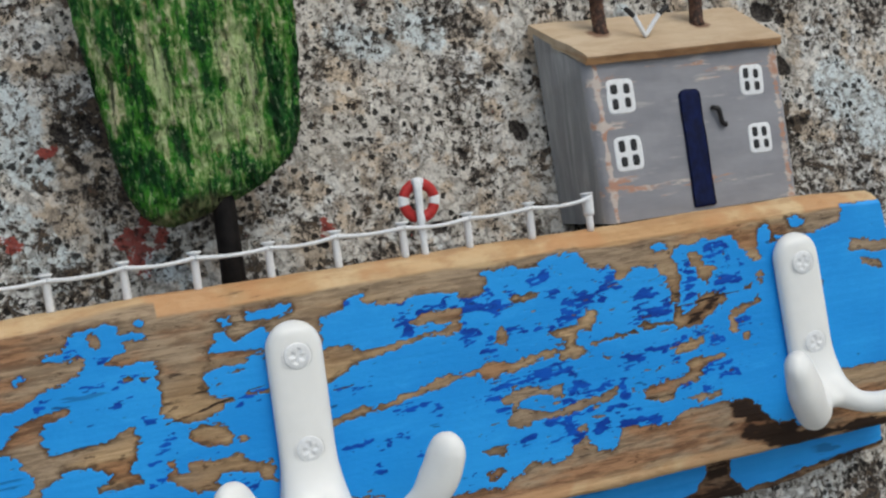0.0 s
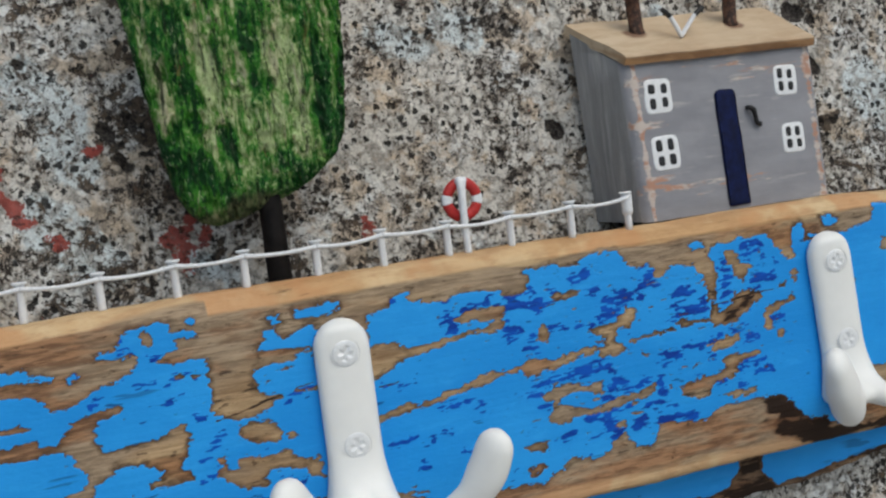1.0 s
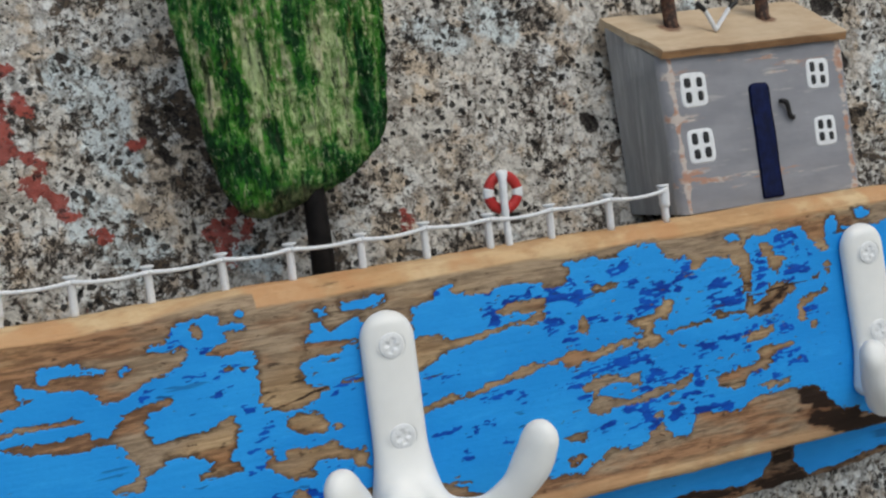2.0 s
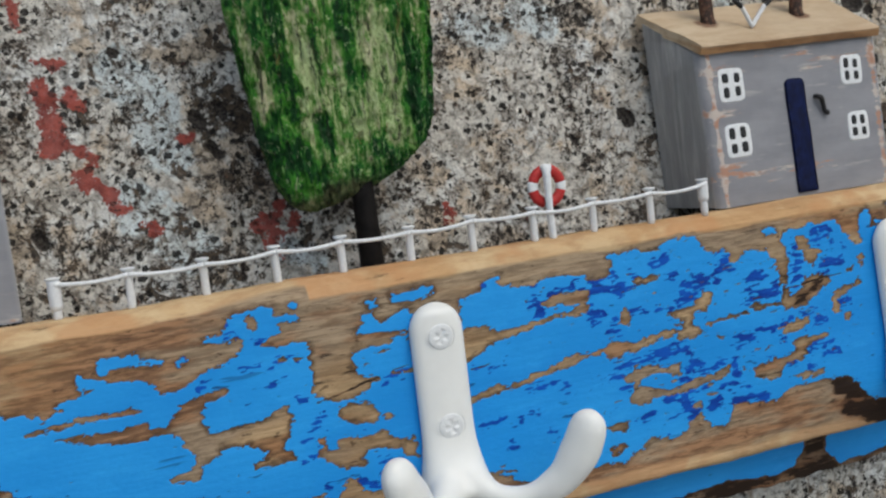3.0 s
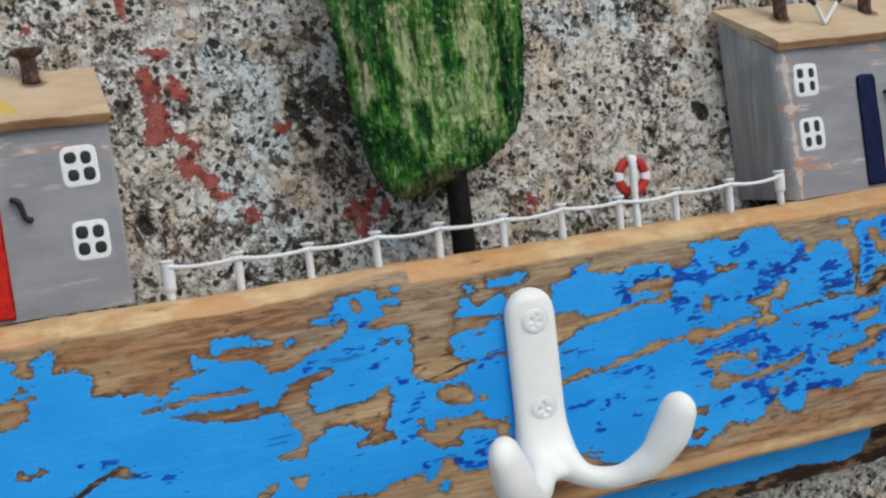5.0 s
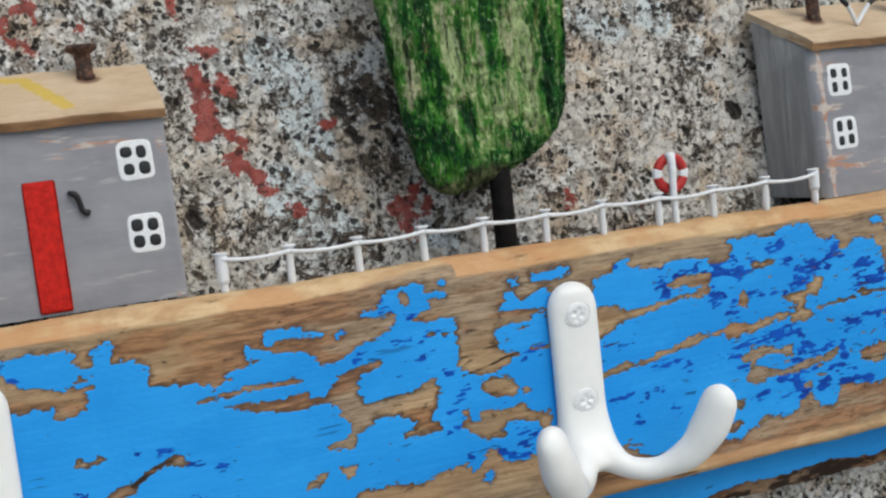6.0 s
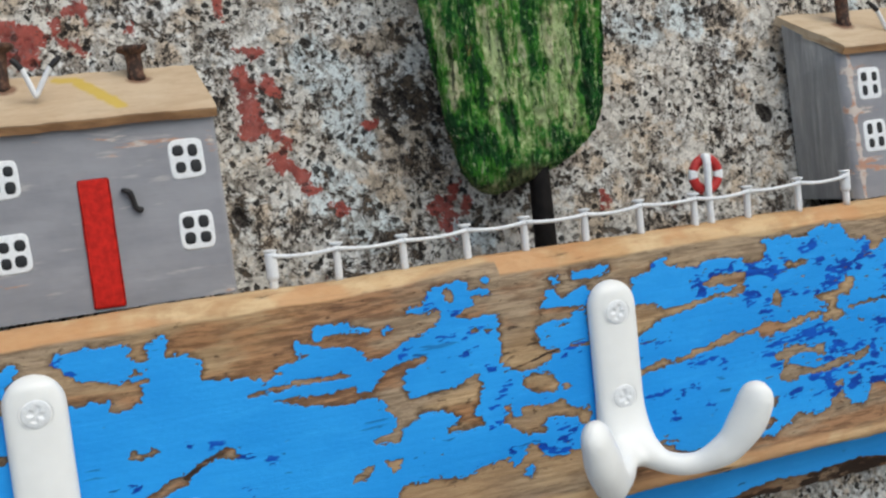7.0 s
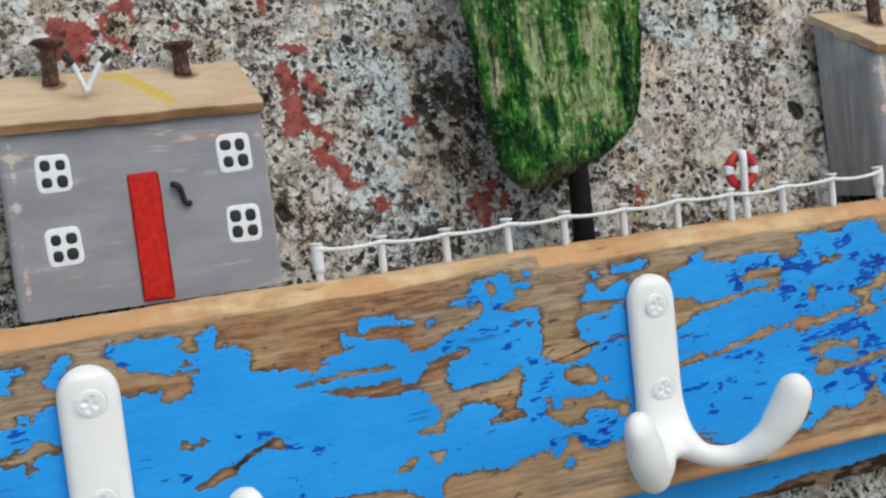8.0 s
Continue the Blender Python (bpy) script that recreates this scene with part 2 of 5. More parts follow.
def wall_material():
    n = Nodes("weathered_concrete", 0.9, specular=0.2)
    broad = n.noise(42, 4, 0.6)
    mid = n.noise(190, 5, 0.7)
    fine = n.noise(500, 5, 0.74)
    tiny = n.noise(1100, 3, 0.65)
    # mottled dark patches, and the tree's shadow put into the colour
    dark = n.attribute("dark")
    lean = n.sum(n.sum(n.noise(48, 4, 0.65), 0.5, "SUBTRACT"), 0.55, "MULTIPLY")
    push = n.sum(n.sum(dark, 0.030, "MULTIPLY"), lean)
    base = n.mix(n.step(broad, 0.42, 0.58), (0.67, 0.64, 0.58), (0.77, 0.78, 0.76))
    tan = n.noise(85, 4, 0.65)
    base = n.mix(n.step(tan, 0.48, 0.61, 0.0, 0.8), base, (0.55, 0.42, 0.285))
    stones = n.cells(330)
    split = n.add("ShaderNodeSeparateColor")
    n.link(stones, split.inputs[0])
    ring = n.cells(330, "Distance")
    rim = n.sum(ring, n.sum(n.sum(fine, 0.5, "SUBTRACT"), 1.2, "MULTIPLY"))
    base = n.mix(n.step(split.outputs[0], 0.0, 1.0, 0.0, 0.26), base, (0.30, 0.265, 0.225))
    base = n.mix(n.sum(n.sum(n.step(split.outputs[2], 0.72, 0.76), n.step(rim, 0.55, 0.40), "MULTIPLY"), 0.6, "MULTIPLY"), base, (0.66, 0.62, 0.56))
    pale = n.step(n.sum(n.attribute("pale"), n.sum(n.sum(mid, 0.5, "SUBTRACT"), 2.6, "MULTIPLY")), -0.1, 0.4)
    base = n.mix(n.sum(pale, 0.75, "MULTIPLY"), base, (0.62, 0.70, 0.72))
    gaps = n.step(rim, 0.46, 0.72)
    base = n.mix(n.sum(gaps, 0.6, "MULTIPLY"), base, n.mix(n.step(tiny, 0.35, 0.65), (0.11, 0.095, 0.080), (0.27, 0.23, 0.19)))
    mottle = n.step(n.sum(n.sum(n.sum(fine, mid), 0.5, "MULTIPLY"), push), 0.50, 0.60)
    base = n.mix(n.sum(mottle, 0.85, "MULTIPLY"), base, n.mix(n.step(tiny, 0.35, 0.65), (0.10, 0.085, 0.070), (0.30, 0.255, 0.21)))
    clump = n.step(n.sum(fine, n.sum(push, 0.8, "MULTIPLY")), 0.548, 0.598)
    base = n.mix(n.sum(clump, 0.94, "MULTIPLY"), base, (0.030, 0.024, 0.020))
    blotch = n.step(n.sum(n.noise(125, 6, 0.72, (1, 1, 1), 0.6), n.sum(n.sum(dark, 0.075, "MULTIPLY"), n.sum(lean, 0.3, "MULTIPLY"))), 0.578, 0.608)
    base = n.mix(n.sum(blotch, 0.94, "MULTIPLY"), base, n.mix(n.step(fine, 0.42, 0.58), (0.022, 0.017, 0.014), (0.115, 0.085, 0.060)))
    dots = n.sum(n.step(n.sum(split.outputs[1], n.sum(push, 0.8, "MULTIPLY")), 0.67, 0.72), n.step(n.sum(rim, n.sum(n.sum(tiny, 0.5, "SUBTRACT"), 0.8, "MULTIPLY")), 0.40, 0.27), "MULTIPLY")
    base = n.mix(n.sum(dots, 0.93, "MULTIPLY"), base, (0.014, 0.012, 0.011))
    speck = n.step(n.sum(n.noise(900, 2, 0.5), n.sum(push, 0.5, "MULTIPLY")), 0.62, 0.66)
    base = n.mix(n.sum(speck, 0.8, "MULTIPLY"), base, (0.030, 0.026, 0.023))
    base = n.mix(n.step(n.sum(n.attribute("pit"), n.sum(n.sum(fine, 0.5, "SUBTRACT"), 0.8, "MULTIPLY")), 0.22, 0.5, 0.0, 0.97), base, n.mix(n.step(tiny, 0.4, 0.6), (0.016, 0.013, 0.012), (0.06, 0.05, 0.043)))
    grain = n.step(tiny, 0.3, 0.7, 0.80, 1.12)
    shade = n.add("ShaderNodeCombineColor")
    for socket in shade.inputs:
        n.link(grain, socket)
    base = n.mix(1.0, base, shade.outputs[0], "MULTIPLY")
    red = n.step(n.sum(n.attribute("red"), n.sum(n.sum(n.sum(fine, mid), 1.0, "SUBTRACT"), 4.6, "MULTIPLY")), -0.05, 0.12)
    red = n.sum(red, n.sum(n.step(fine, 0.60, 0.66, 1.0, 0.15), n.step(n.sum(dots, speck, "MAXIMUM"), 0.2, 0.8, 1.0, 0.3), "MULTIPLY"), "MULTIPLY")
    base = n.mix(n.sum(red, 0.94, "MULTIPLY"), base, n.mix(n.step(mid, 0.35, 0.65), (0.20, 0.036, 0.030), (0.35, 0.078, 0.060)))
    n.colour(base)
    n.bump(mid, 0.0016, 0.7)
    n.bump(fine, 0.0009, 0.8)
    n.bump(dots, -0.0006, 0.8)
    return n.material


def house_paint():
    n = Nodes("chalky_grey_paint", 0.7)
    tone = n.noise(90, 4, 0.6, (0.4, 1, 1))
    c = n.mix(n.step(tone, 0.3, 0.7), (0.215, 0.215, 0.235), (0.275, 0.275, 0.295))
    streak = n.noise(330, 4, 0.6, (0.16, 1, 1))
    c = n.mix(n.step(streak, 0.58, 0.70, 0.0, 0.6), c, (0.42, 0.395, 0.385))
    rub = n.noise(340, 5, 0.72, (0.14, 1, 1))
    worn = n.step(n.sum(rub, n.attribute("wear")), 0.59, 0.68)
    bare = n.mix(n.step(n.noise(260, 4, 0.6, (0.5, 1, 1)), 0.45, 0.58), (0.55, 0.47, 0.41), (0.44, 0.215, 0.125))
    c = n.mix(n.sum(worn, 0.8, "MULTIPLY"), c, bare)
    # side faces: saw streaks, their mean lightened to paint light onto the side
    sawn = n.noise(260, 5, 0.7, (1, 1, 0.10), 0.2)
    lit_flank = n.attribute("lit_flank")
    c = n.mix(n.sum(lit_flank, 0.9, "MULTIPLY"), c, n.mix(n.step(sawn, 0.36, 0.64), (0.235, 0.23, 0.225), (0.37, 0.36, 0.345)))
    n.colour(c)
    n.bump(n.noise(420, 4, 0.6, (0.2, 1, 1)), 0.00025, 0.6)
    n.bump(n.sum(sawn, lit_flank, "MULTIPLY"), 0.0006, 0.7)
    return n.material


def roof_wood():
    n = Nodes("sawn_pale_wood", 0.65)
    c, grain, fine = wood_colour(n, (0.41, 0.29, 0.175), (0.50, 0.375, 0.245), (0.57, 0.45, 0.31), 24, 0.25)
    edge = n.attribute("edge")
    c = n.mix(n.sum(edge, 0.88, "MULTIPLY"), c, n.mix(n.step(grain, 0.4, 0.6), (0.19, 0.085, 0.03), (0.40, 0.21, 0.085)))
    c = n.mix(n.attribute("yellow"), c, (0.55, 0.385, 0.05))
    c = n.mix(n.attribute("rust"), c, (0.13, 0.045, 0.022))
    n.colour(c).bump(grain, 0.0003, 0.5)
    n.bump(fine, 0.0001, 0.5)
    return n.material


def tree_paint():
    n = Nodes("green_stained_driftwood", 0.72, specular=0.25)
    streak = n.noise(310, 6, 0.72, (1, 1, 0.13), 0.6)
    strand = n.noise(620, 5, 0.72, (1, 1, 0.22), 0.5)
    fleck = n.noise(820, 5, 0.75, (1, 1, 0.55), 0.4)
    patch = n.noise(120, 4, 0.65, (1, 1, 0.45), 0.6)
    lean = n.sum(n.sum(n.sum(n.sum(streak, 0.5, "SUBTRACT"), 3.6, "MULTIPLY"), n.sum(n.sum(strand, 0.5, "SUBTRACT"), 2.8, "MULTIPLY")), n.sum(n.sum(fleck, 0.5, "SUBTRACT"), 1.6, "MULTIPLY"))
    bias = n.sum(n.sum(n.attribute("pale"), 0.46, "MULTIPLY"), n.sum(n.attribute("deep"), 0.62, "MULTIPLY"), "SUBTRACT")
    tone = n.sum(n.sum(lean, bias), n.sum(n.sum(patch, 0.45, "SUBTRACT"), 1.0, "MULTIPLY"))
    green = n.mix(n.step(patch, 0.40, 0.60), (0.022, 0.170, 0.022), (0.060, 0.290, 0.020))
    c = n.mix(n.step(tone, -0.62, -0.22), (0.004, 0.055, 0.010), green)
    c = n.mix(n.step(tone, -0.18, 0.22), c, (0.200, 0.350, 0.090))
    bleached = n.mix(n.step(n.noise(95, 4, 0.6, (1, 1, 0.3)), 0.44, 0.58), (0.54, 0.66, 0.32), (0.68, 0.64, 0.40))
    c = n.mix(n.step(tone, 0.16, 0.72), c, bleached)
    silver = n.noise(160, 4, 0.65, (1, 1, 0.2), 0.3)
    c = n.mix(n.sum(n.step(silver, 0.56, 0.66), n.step(tone, 0.0, 0.5, 0.0, 0.7), "MULTIPLY"), c, (0.43, 0.39, 0.30))
    rusty = n.noise(210, 4, 0.65, (1, 1, 0.25), 0.4)
    c = n.mix(n.step(rusty, 0.64, 0.70, 0.0, 0.55), c, (0.30, 0.17, 0.07))
    c = n.mix(n.step(fleck, 0.575, 0.65, 0.0, 0.7), c, (0.58, 0.66, 0.40))
    groove = n.noise(520, 4, 0.7, (1, 1, 0.11), 0.5)
    c = n.mix(n.step(groove, 0.43, 0.37, 0.0, 0.85), c, (0.012, 0.030, 0.010))
    c = n.mix(n.step(fleck, 0.40, 0.34, 0.0, 0.85), c, (0.006, 0.026, 0.006))
    c = n.mix(n.step(n.attribute("earth"), 0.0, 1.0, 0.0, 0.75), c, n.mix(n.step(strand, 0.4, 0.6), (0.040, 0.042, 0.018), (0.27, 0.25, 0.13)))
    n.colour(c)
    n.bump(strand, 0.0022, 0.9)
    n.bump(fleck, 0.0016, 0.9)
    n.bump(groove, 0.0014, 1.0)
    return n.material


def plain(name, colour, roughness=0.5, metallic=0.0, vary=0.12, scale=300.0, relief=0.0001, specular=0.4):
    n = Nodes(name, roughness, metallic, specular)
    low = tuple(max(v * (1 - 2 * vary), 0) for v in colour)
    n.colour(n.mix(n.step(n.noise(scale, 4), 0.3, 0.7), low, colour))
    n.bump(n.noise(scale * 2, 3), relief, 0.6)
    return n.material


def rust():
    n = Nodes("rusty_iron", 0.75, 0.15)
    c = n.mix(n.step(n.noise(420, 4, 0.6), 0.4, 0.6), (0.035, 0.021, 0.016), (0.115, 0.055, 0.034))
    c = n.mix(n.step(n.noise(900, 3), 0.58, 0.7), c, (0.17, 0.105, 0.075))
    n.colour(c).bump(n.noise(900, 4), 0.0003, 0.8)
    return n.material


MAT_BOARD = board_material()
MAT_WALL = wall_material()
MAT_HOUSE = house_paint()
MAT_ROOF = roof_wood()
MAT_TREE = tree_paint()
MAT_RUST = rust()
MAT_WHITE = plain("white_gloss_enamel", (0.82, 0.82, 0.79), 0.36, vary=0.02, scale=120, relief=0.00005, specular=0.5)
MAT_SCREW = plain("whitened_zinc", (0.80, 0.81, 0.81), 0.38, 0.15, 0.05, 700, 0.00025)
MAT_POST = plain("white_wire_paint", (0.76, 0.77, 0.78), 0.5, vary=0.06, scale=900, relief=0.0001)
MAT_PANE = plain("black_paint_dot", (0.012, 0.013, 0.016), 0.4, vary=0.3, scale=900)
MAT_RED = plain("bright_red_paint", (0.56, 0.018, 0.012), 0.65, vary=0.18, scale=500, relief=0.0003, specular=0.15)
MAT_NAVY = plain("navy_paint", (0.002, 0.008, 0.058), 0.5, vary=0.3, scale=300, relief=0.0002, specular=0.15)
MAT_BLACK = plain("black_wire", (0.018, 0.017, 0.018), 0.5, vary=0.3, scale=900)
MAT_TRUNK = plain("blackened_dowel", (0.010, 0.008, 0.0075), 0.6, vary=0.4, scale=250, relief=0.0003, specular=0.15)
MAT_BUOY = plain("red_lifebuoy_paint", (0.47, 0.024, 0.022), 0.5, vary=0.12, scale=900)
MAT_GROUND = plain("grey_bounce_ground", (0.36, 0.35, 0.33), 0.9, vary=0.15, scale=40, relief=0.002)


# ---- wear of the paint, in mm along and up the board ----
BARE, ISLES = [], []


def bare(*v):
    BARE.append(list(zip(v[::2], v[1::2])))


def isle(*v):
    ISLES.append(list(zip(v[::2], v[1::2])))


TOP_1 = [
    (-187.7, -8.3), (-182.8, -10.3), (-179.9, -10.5), (-176.9, -10.5), (-177, -12.2), (-179.9, -12.2), (-181.2, -13.7), (-180.9, -16),
    (-183.6, -16.5), (-188.8, -16.3), (-189.8, -23.5), (-183.5, -25.1), (-180.8, -24.8), (-176.7, -24.3), (-175.6, -23), (-179.6, -23.4),
    (-180.7, -22.4), (-176.5, -22.3), (-173, -21.5), (-170.3, -21.4), (-156.4, -21.1), (-153, -22.2), (-149.4, -21.6), (-146.6, -22.3),
    (-144.7, -21.7), (-144.5, -23.3), (-145.8, -24.7), (-143.4, -25.4), (-140.7, -24.9), (-137.4, -24.3), (-136.7, -21.1), (-136.8, -19.6),
    (-135.2, -19), (-135.9, -18.1), (-139.5, -17.7), (-143.2, -18.1), (-146.7, -16.9), (-150.8, -15.9), (-152.8, -14.7), (-154.4, -13.8),
]
TOP_2 = [
    (-155.3, -12.5), (-156.6, -11.5), (-158.2, -10.8), (-157.6, -8.7), (-155.4, -8.1), (-151.3, -8.3), (-149, -7.7), (-144.1, -8.1),
    (-139.8, -8.5), (-138.2, -9.2), (-139.3, -10), (-139.9, -11.7), (-138.9, -12.6), (-136.4, -13.5), (-134.8, -13), (-134.4, -11.6),
    (-134.9, -10), (-134.1, -9.7), (-131.7, -7.8), (-129.8, -7.9), (-128.9, -9.5), (-129.9, -11.1), (-129.9, -13.5), (-127.2, -13.3),
    (-123.5, -14.2), (-121.4, -15.6), (-120.9, -17.6), (-121.7, -19.5), (-120.3, -21.3), (-116.9, -22.2), (-114.9, -21.3), (-113.8, -22.4),
    (-110.7, -22), (-106.9, -23.2), (-105.6, -25.4), (-102.1, -23.2), (-99.8, -23.5), (-102, -21.8), (-98.6, -20.7), (-94.5, -20.1),
]
TOP_3 = [
    (-92, -19.3), (-95.4, -17.8), (-96.5, -16.6), (-95.6, -15.1), (-92, -16.6), (-87.8, -17.8), (-82.1, -18.7), (-77.4, -21.1),
    (-76.5, -22.5), (-74.7, -24.4), (-71.7, -23.6), (-67.2, -21.5), (-63.6, -19.8), (-60, -19.1), (-56.8, -18), (-54.5, -16.4),
    (-52.6, -15.1), (-53.3, -13.6), (-54.9, -12.7), (-57.3, -13.3), (-62.7, -12.5), (-63.5, -11.3), (-59.1, -10.8), (-57.1, -9),
    (-57, -7.4), (-54.2, -6.5), (-49.8, -6.5), (-47.1, -5.9), (-44.4, -6), (-43.7, -7.7), (-44.7, -8.7), (-38.5, -9.3),
    (-37.7, -10.6), (-41.4, -10.8), (-43.6, -11), (-43.4, -13.2), (-46.2, -13.9), (-47.3, -15.4), (-48.7, -15.7), (-47.1, -16.7),
]
TOP_4 = [
    (-42.1, -17), (-37.5, -16.6), (-35.8, -18.3), (-36.2, -22.1), (-35.8, -26.3), (-37, -31.2), (-33.8, -33.4), (-27.5, -35.3),
    (-25.1, -34.5), (-21.6, -33.8), (-19.1, -31.3), (-16.5, -30.2), (-7.8, -30.4), (8.1, -20.9), (8.4, -13.5), (13, -12.6),
    (14.9, -12.1), (16.1, -9.8), (18, -8.9), (22.8, -8), (20.9, -9.7), (20.9, -11.4), (26, -12.2), (31.6, -12.7),
    (36.4, -11.8), (41.3, -11.5), (48, -12.6), (49.2, -14), (54.6, -15), (56.8, -12.8), (58.3, -10.4), (56.3, -8.4),
    (59.3, -7.9), (63.4, -7.3), (67.4, -7.9), (68.5, -9.3), (74.4, -9.3), (75.1, -7.4), (78.6, -6.7), (82.4, -6.5),
]
TOP_5 = [
    (86.2, -6.2), (87.9, -8.2), (89.5, -11), (91.3, -12.4), (94.1, -13), (97.1, -12.6), (98.8, -14.5), (98.7, -16.7),
    (100.4, -17.8), (101.7, -16.6), (104.8, -14.2), (107.7, -14.6), (112.3, -15), (114.4, -17.9), (115.9, -22.1), (116.6, -26.7),
    (119, -27), (119.7, -19.1), (120.1, -15.7), (118.4, -13.1), (119.3, -10.3), (121.8, -9.8), (127.6, -9.9), (128.8, -8.5),
    (131.8, -9.5), (136, -9.2), (139.1, -9.3), (141, -11.8), (141.8, -13.7), (143.8, -14.9), (144.7, -17), (146.7, -18.2),
    (149.5, -17.5), (148.1, -14.6), (148.5, -11.1), (149.3, -8.1), (151.5, -7.7), (153.1, -9), (153.2, -13.6), (163.4, -15.1),
]
TOP_6 = [
    (152.7, -11.8), (169.4, -12.8), (179.3, -10.6), (180.5, -5.9), (199, -4.9),
]
TOP = TOP_1 + TOP_2 + TOP_3 + TOP_4 + TOP_5 + TOP_6
BOTTOM_1 = [
    (-199, -52), (-132.6, -56.7), (-114.5, -60), (-101.7, -59.6), (-88.7, -60.8), (-80, -63), (-72.1, -68.5), (-72.1, -64.3),
    (-70.8, -61.3), (-67.8, -60), (-62.9, -60.2), (-57.7, -60.7), (-55.1, -61.9), (-50.6, -61.4), (-45, -60.3), (-40.3, -59.2),
    (-37.5, -59.3), (-35, -61.8), (-33, -60.4), (-30.9, -58.6), (-28, -57.4), (-26.3, -59.5), (-23.7, -61.9), (-18.9, -62.2),
    (-15.9, -60.7), (-9.9, -60.1), (-5, -62), (14.7, -64.9), (22.7, -69.6), (43.1, -69.6), (48.6, -70), (50.7, -69.9),
    (55.6, -70.8), (58.2, -68.7), (61.6, -68.3), (63.7, -66.1), (65.8, -64.9), (72.2, -66.9), (77.1, -66), (78.3, -64),
]
BOTTOM_2 = [
    (81.4, -62.1), (83.5, -60.9), (85.1, -63.7), (86.7, -66.3), (89.6, -67.1), (92.6, -66.9), (93.5, -64.6), (95.1, -62.6),
    (94.5, -60.9), (97.3, -60.6), (105.1, -62.5), (110.2, -62.7), (113.3, -62.2), (116.1, -59.7), (119.9, -59.2), (125, -59.7),
    (129.3, -59.6), (133.5, -59.7), (137.8, -59.6), (141.8, -62.1), (143.8, -63.9), (144.6, -66.1), (147.6, -68.6), (151.8, -70.3),
    (155.2, -70.4), (157.1, -72.7), (163.7, -74.4), (170.9, -65.6), (172.9, -57.1), (199, -58.6),
]
BOTTOM = BOTTOM_1 + BOTTOM_2

bare(-52, -7.3, -50.6, -6.9, -48.6, -8.6, -50, -10.9, -51.1, -11.7, -52.3, -9.7)
bare(-110.8, -27.3, -106.5, -26.3, -104.2, -26.7, -99.2, -25.6, -94.4, -25.3, -88.7, -25.9, -83.7, -25.4, -81.7, -26.8, -83.1, -27.5, -86.4, -26.9, -89.7, -27.1, -93.8, -27.5, -97.8, -27.2, -101.1, -27.8, -104.3, -27.7, -107.5, -28.3)
bare(-103.3, -30.3, -98.1, -29.9, -90.1, -30.4, -83.5, -30.4, -80.9, -30.2, -79.5, -32, -75.3, -32.4, -73.7, -30.1, -71.4, -27.7, -68.6, -26.4, -64.3, -25.9, -59.3, -24.8, -58.4, -26.2, -61.4, -27.7, -64.9, -28.4, -66.5, -30.2, -66.4, -32.7, -65.4, -35.5, -62.9, -36.4, -58.4, -35.6, -51.3, -35.5, -48.1, -34.6, -46.6, -33.2, -43.8, -33, -42.5, -36.1, -44.2, -41.6, -46.5, -43.7, -43.5, -46.5, -43.1, -48.2, -49.1, -48.4, -54.5, -48.2, -54.9, -46.6, -51.6, -46.1, -50.7, -44.6, -55.5, -41.7, -62.5, -40.9, -64.1, -42.9, -68.1, -44.1, -69.7, -47.6, -71.2, -48.3, -76.2, -47.3, -77, -46, -75.4, -45, -71.2, -44.5, -69.7, -43.2, -70.3, -39.8, -72, -38.8, -73, -36.4, -74.7, -34.4, -78.5, -33.7, -82.3, -34.7, -90.5, -33.8, -98.4, -31.9)
bare(-136, -47.6, -133.4, -45.4, -131.1, -44.8, -128.1, -44.9, -123.2, -42.5, -120, -40.9, -117.1, -39.3, -115.3, -41, -113.8, -42.9, -115.7, -43.8, -118.6, -42.4, -120.9, -42.4, -124.9, -43.9, -127.3, -44.9, -128.4, -47.6, -131.6, -48.5, -135.5, -50, -139.2, -49.7, -140.6, -49.1)
bare(-142.2, -36, -141.1, -35.9, -139.1, -37.4, -135.7, -36.2, -134.5, -37.5, -137.8, -38.7, -140.8, -38.9, -142.4, -37.6)
bare(-187.8, -33.8, -185.7, -32.1, -181.6, -30.8, -178.1, -29.6, -174.7, -29.1, -173.5, -30.5, -170.7, -31.5, -171.7, -33.2, -175.2, -32.8, -177.9, -33.3, -178, -35.6, -177.3, -37.3, -179.2, -37.6, -181, -37.2, -180.1, -34.7, -183.4, -34.6)
bare(-83.9, -55.3, -82, -53.8, -78.5, -52.8, -77.2, -53, -78.8, -55.1, -81.5, -56.8, -83.7, -56.5)
bare(-73.6, -52.7, -68.9, -52.8, -70.3, -55.7, -72, -55.8, -73.5, -54)
bare(-29.7, -36.6, -26.6, -35.5, -22, -36.6, -18.5, -38.6, -18.8, -41.1, -19.6, -42.9, -23.5, -42.2, -29.9, -40.2, -30.2, -38.2)
bare(-37, -43.8, -34.4, -43.8, -35.1, -45.7, -34.4, -47.3, -31.9, -47.1, -31.3, -44.5, -22.9, -45.9, -18.1, -45.4, -15.5, -48.3, -9.4, -48.9, -8.1, -55.6, -13.1, -53, -13.9, -51, -19.6, -50.4, -23.4, -50.2, -24.3, -51.8, -22.9, -54.3, -29.5, -53.9, -32.7, -52.4, -33.8, -50.8, -37.3, -49, -36.1, -46.5)
bare(-17.7, -41.7, -16.3, -40.5, -14.8, -41.5, -15.9, -42.7)
bare(-31.5, -58.5, -29.4, -56.6, -27.6, -57.3, -28.1, -58.9)
bare(-45.1, -19.9, -43.2, -19.6, -42.8, -20.7, -44.3, -21.1)
bare(-40.7, -20.9, -39.1, -20.3, -38.2, -21.3, -39.9, -22)
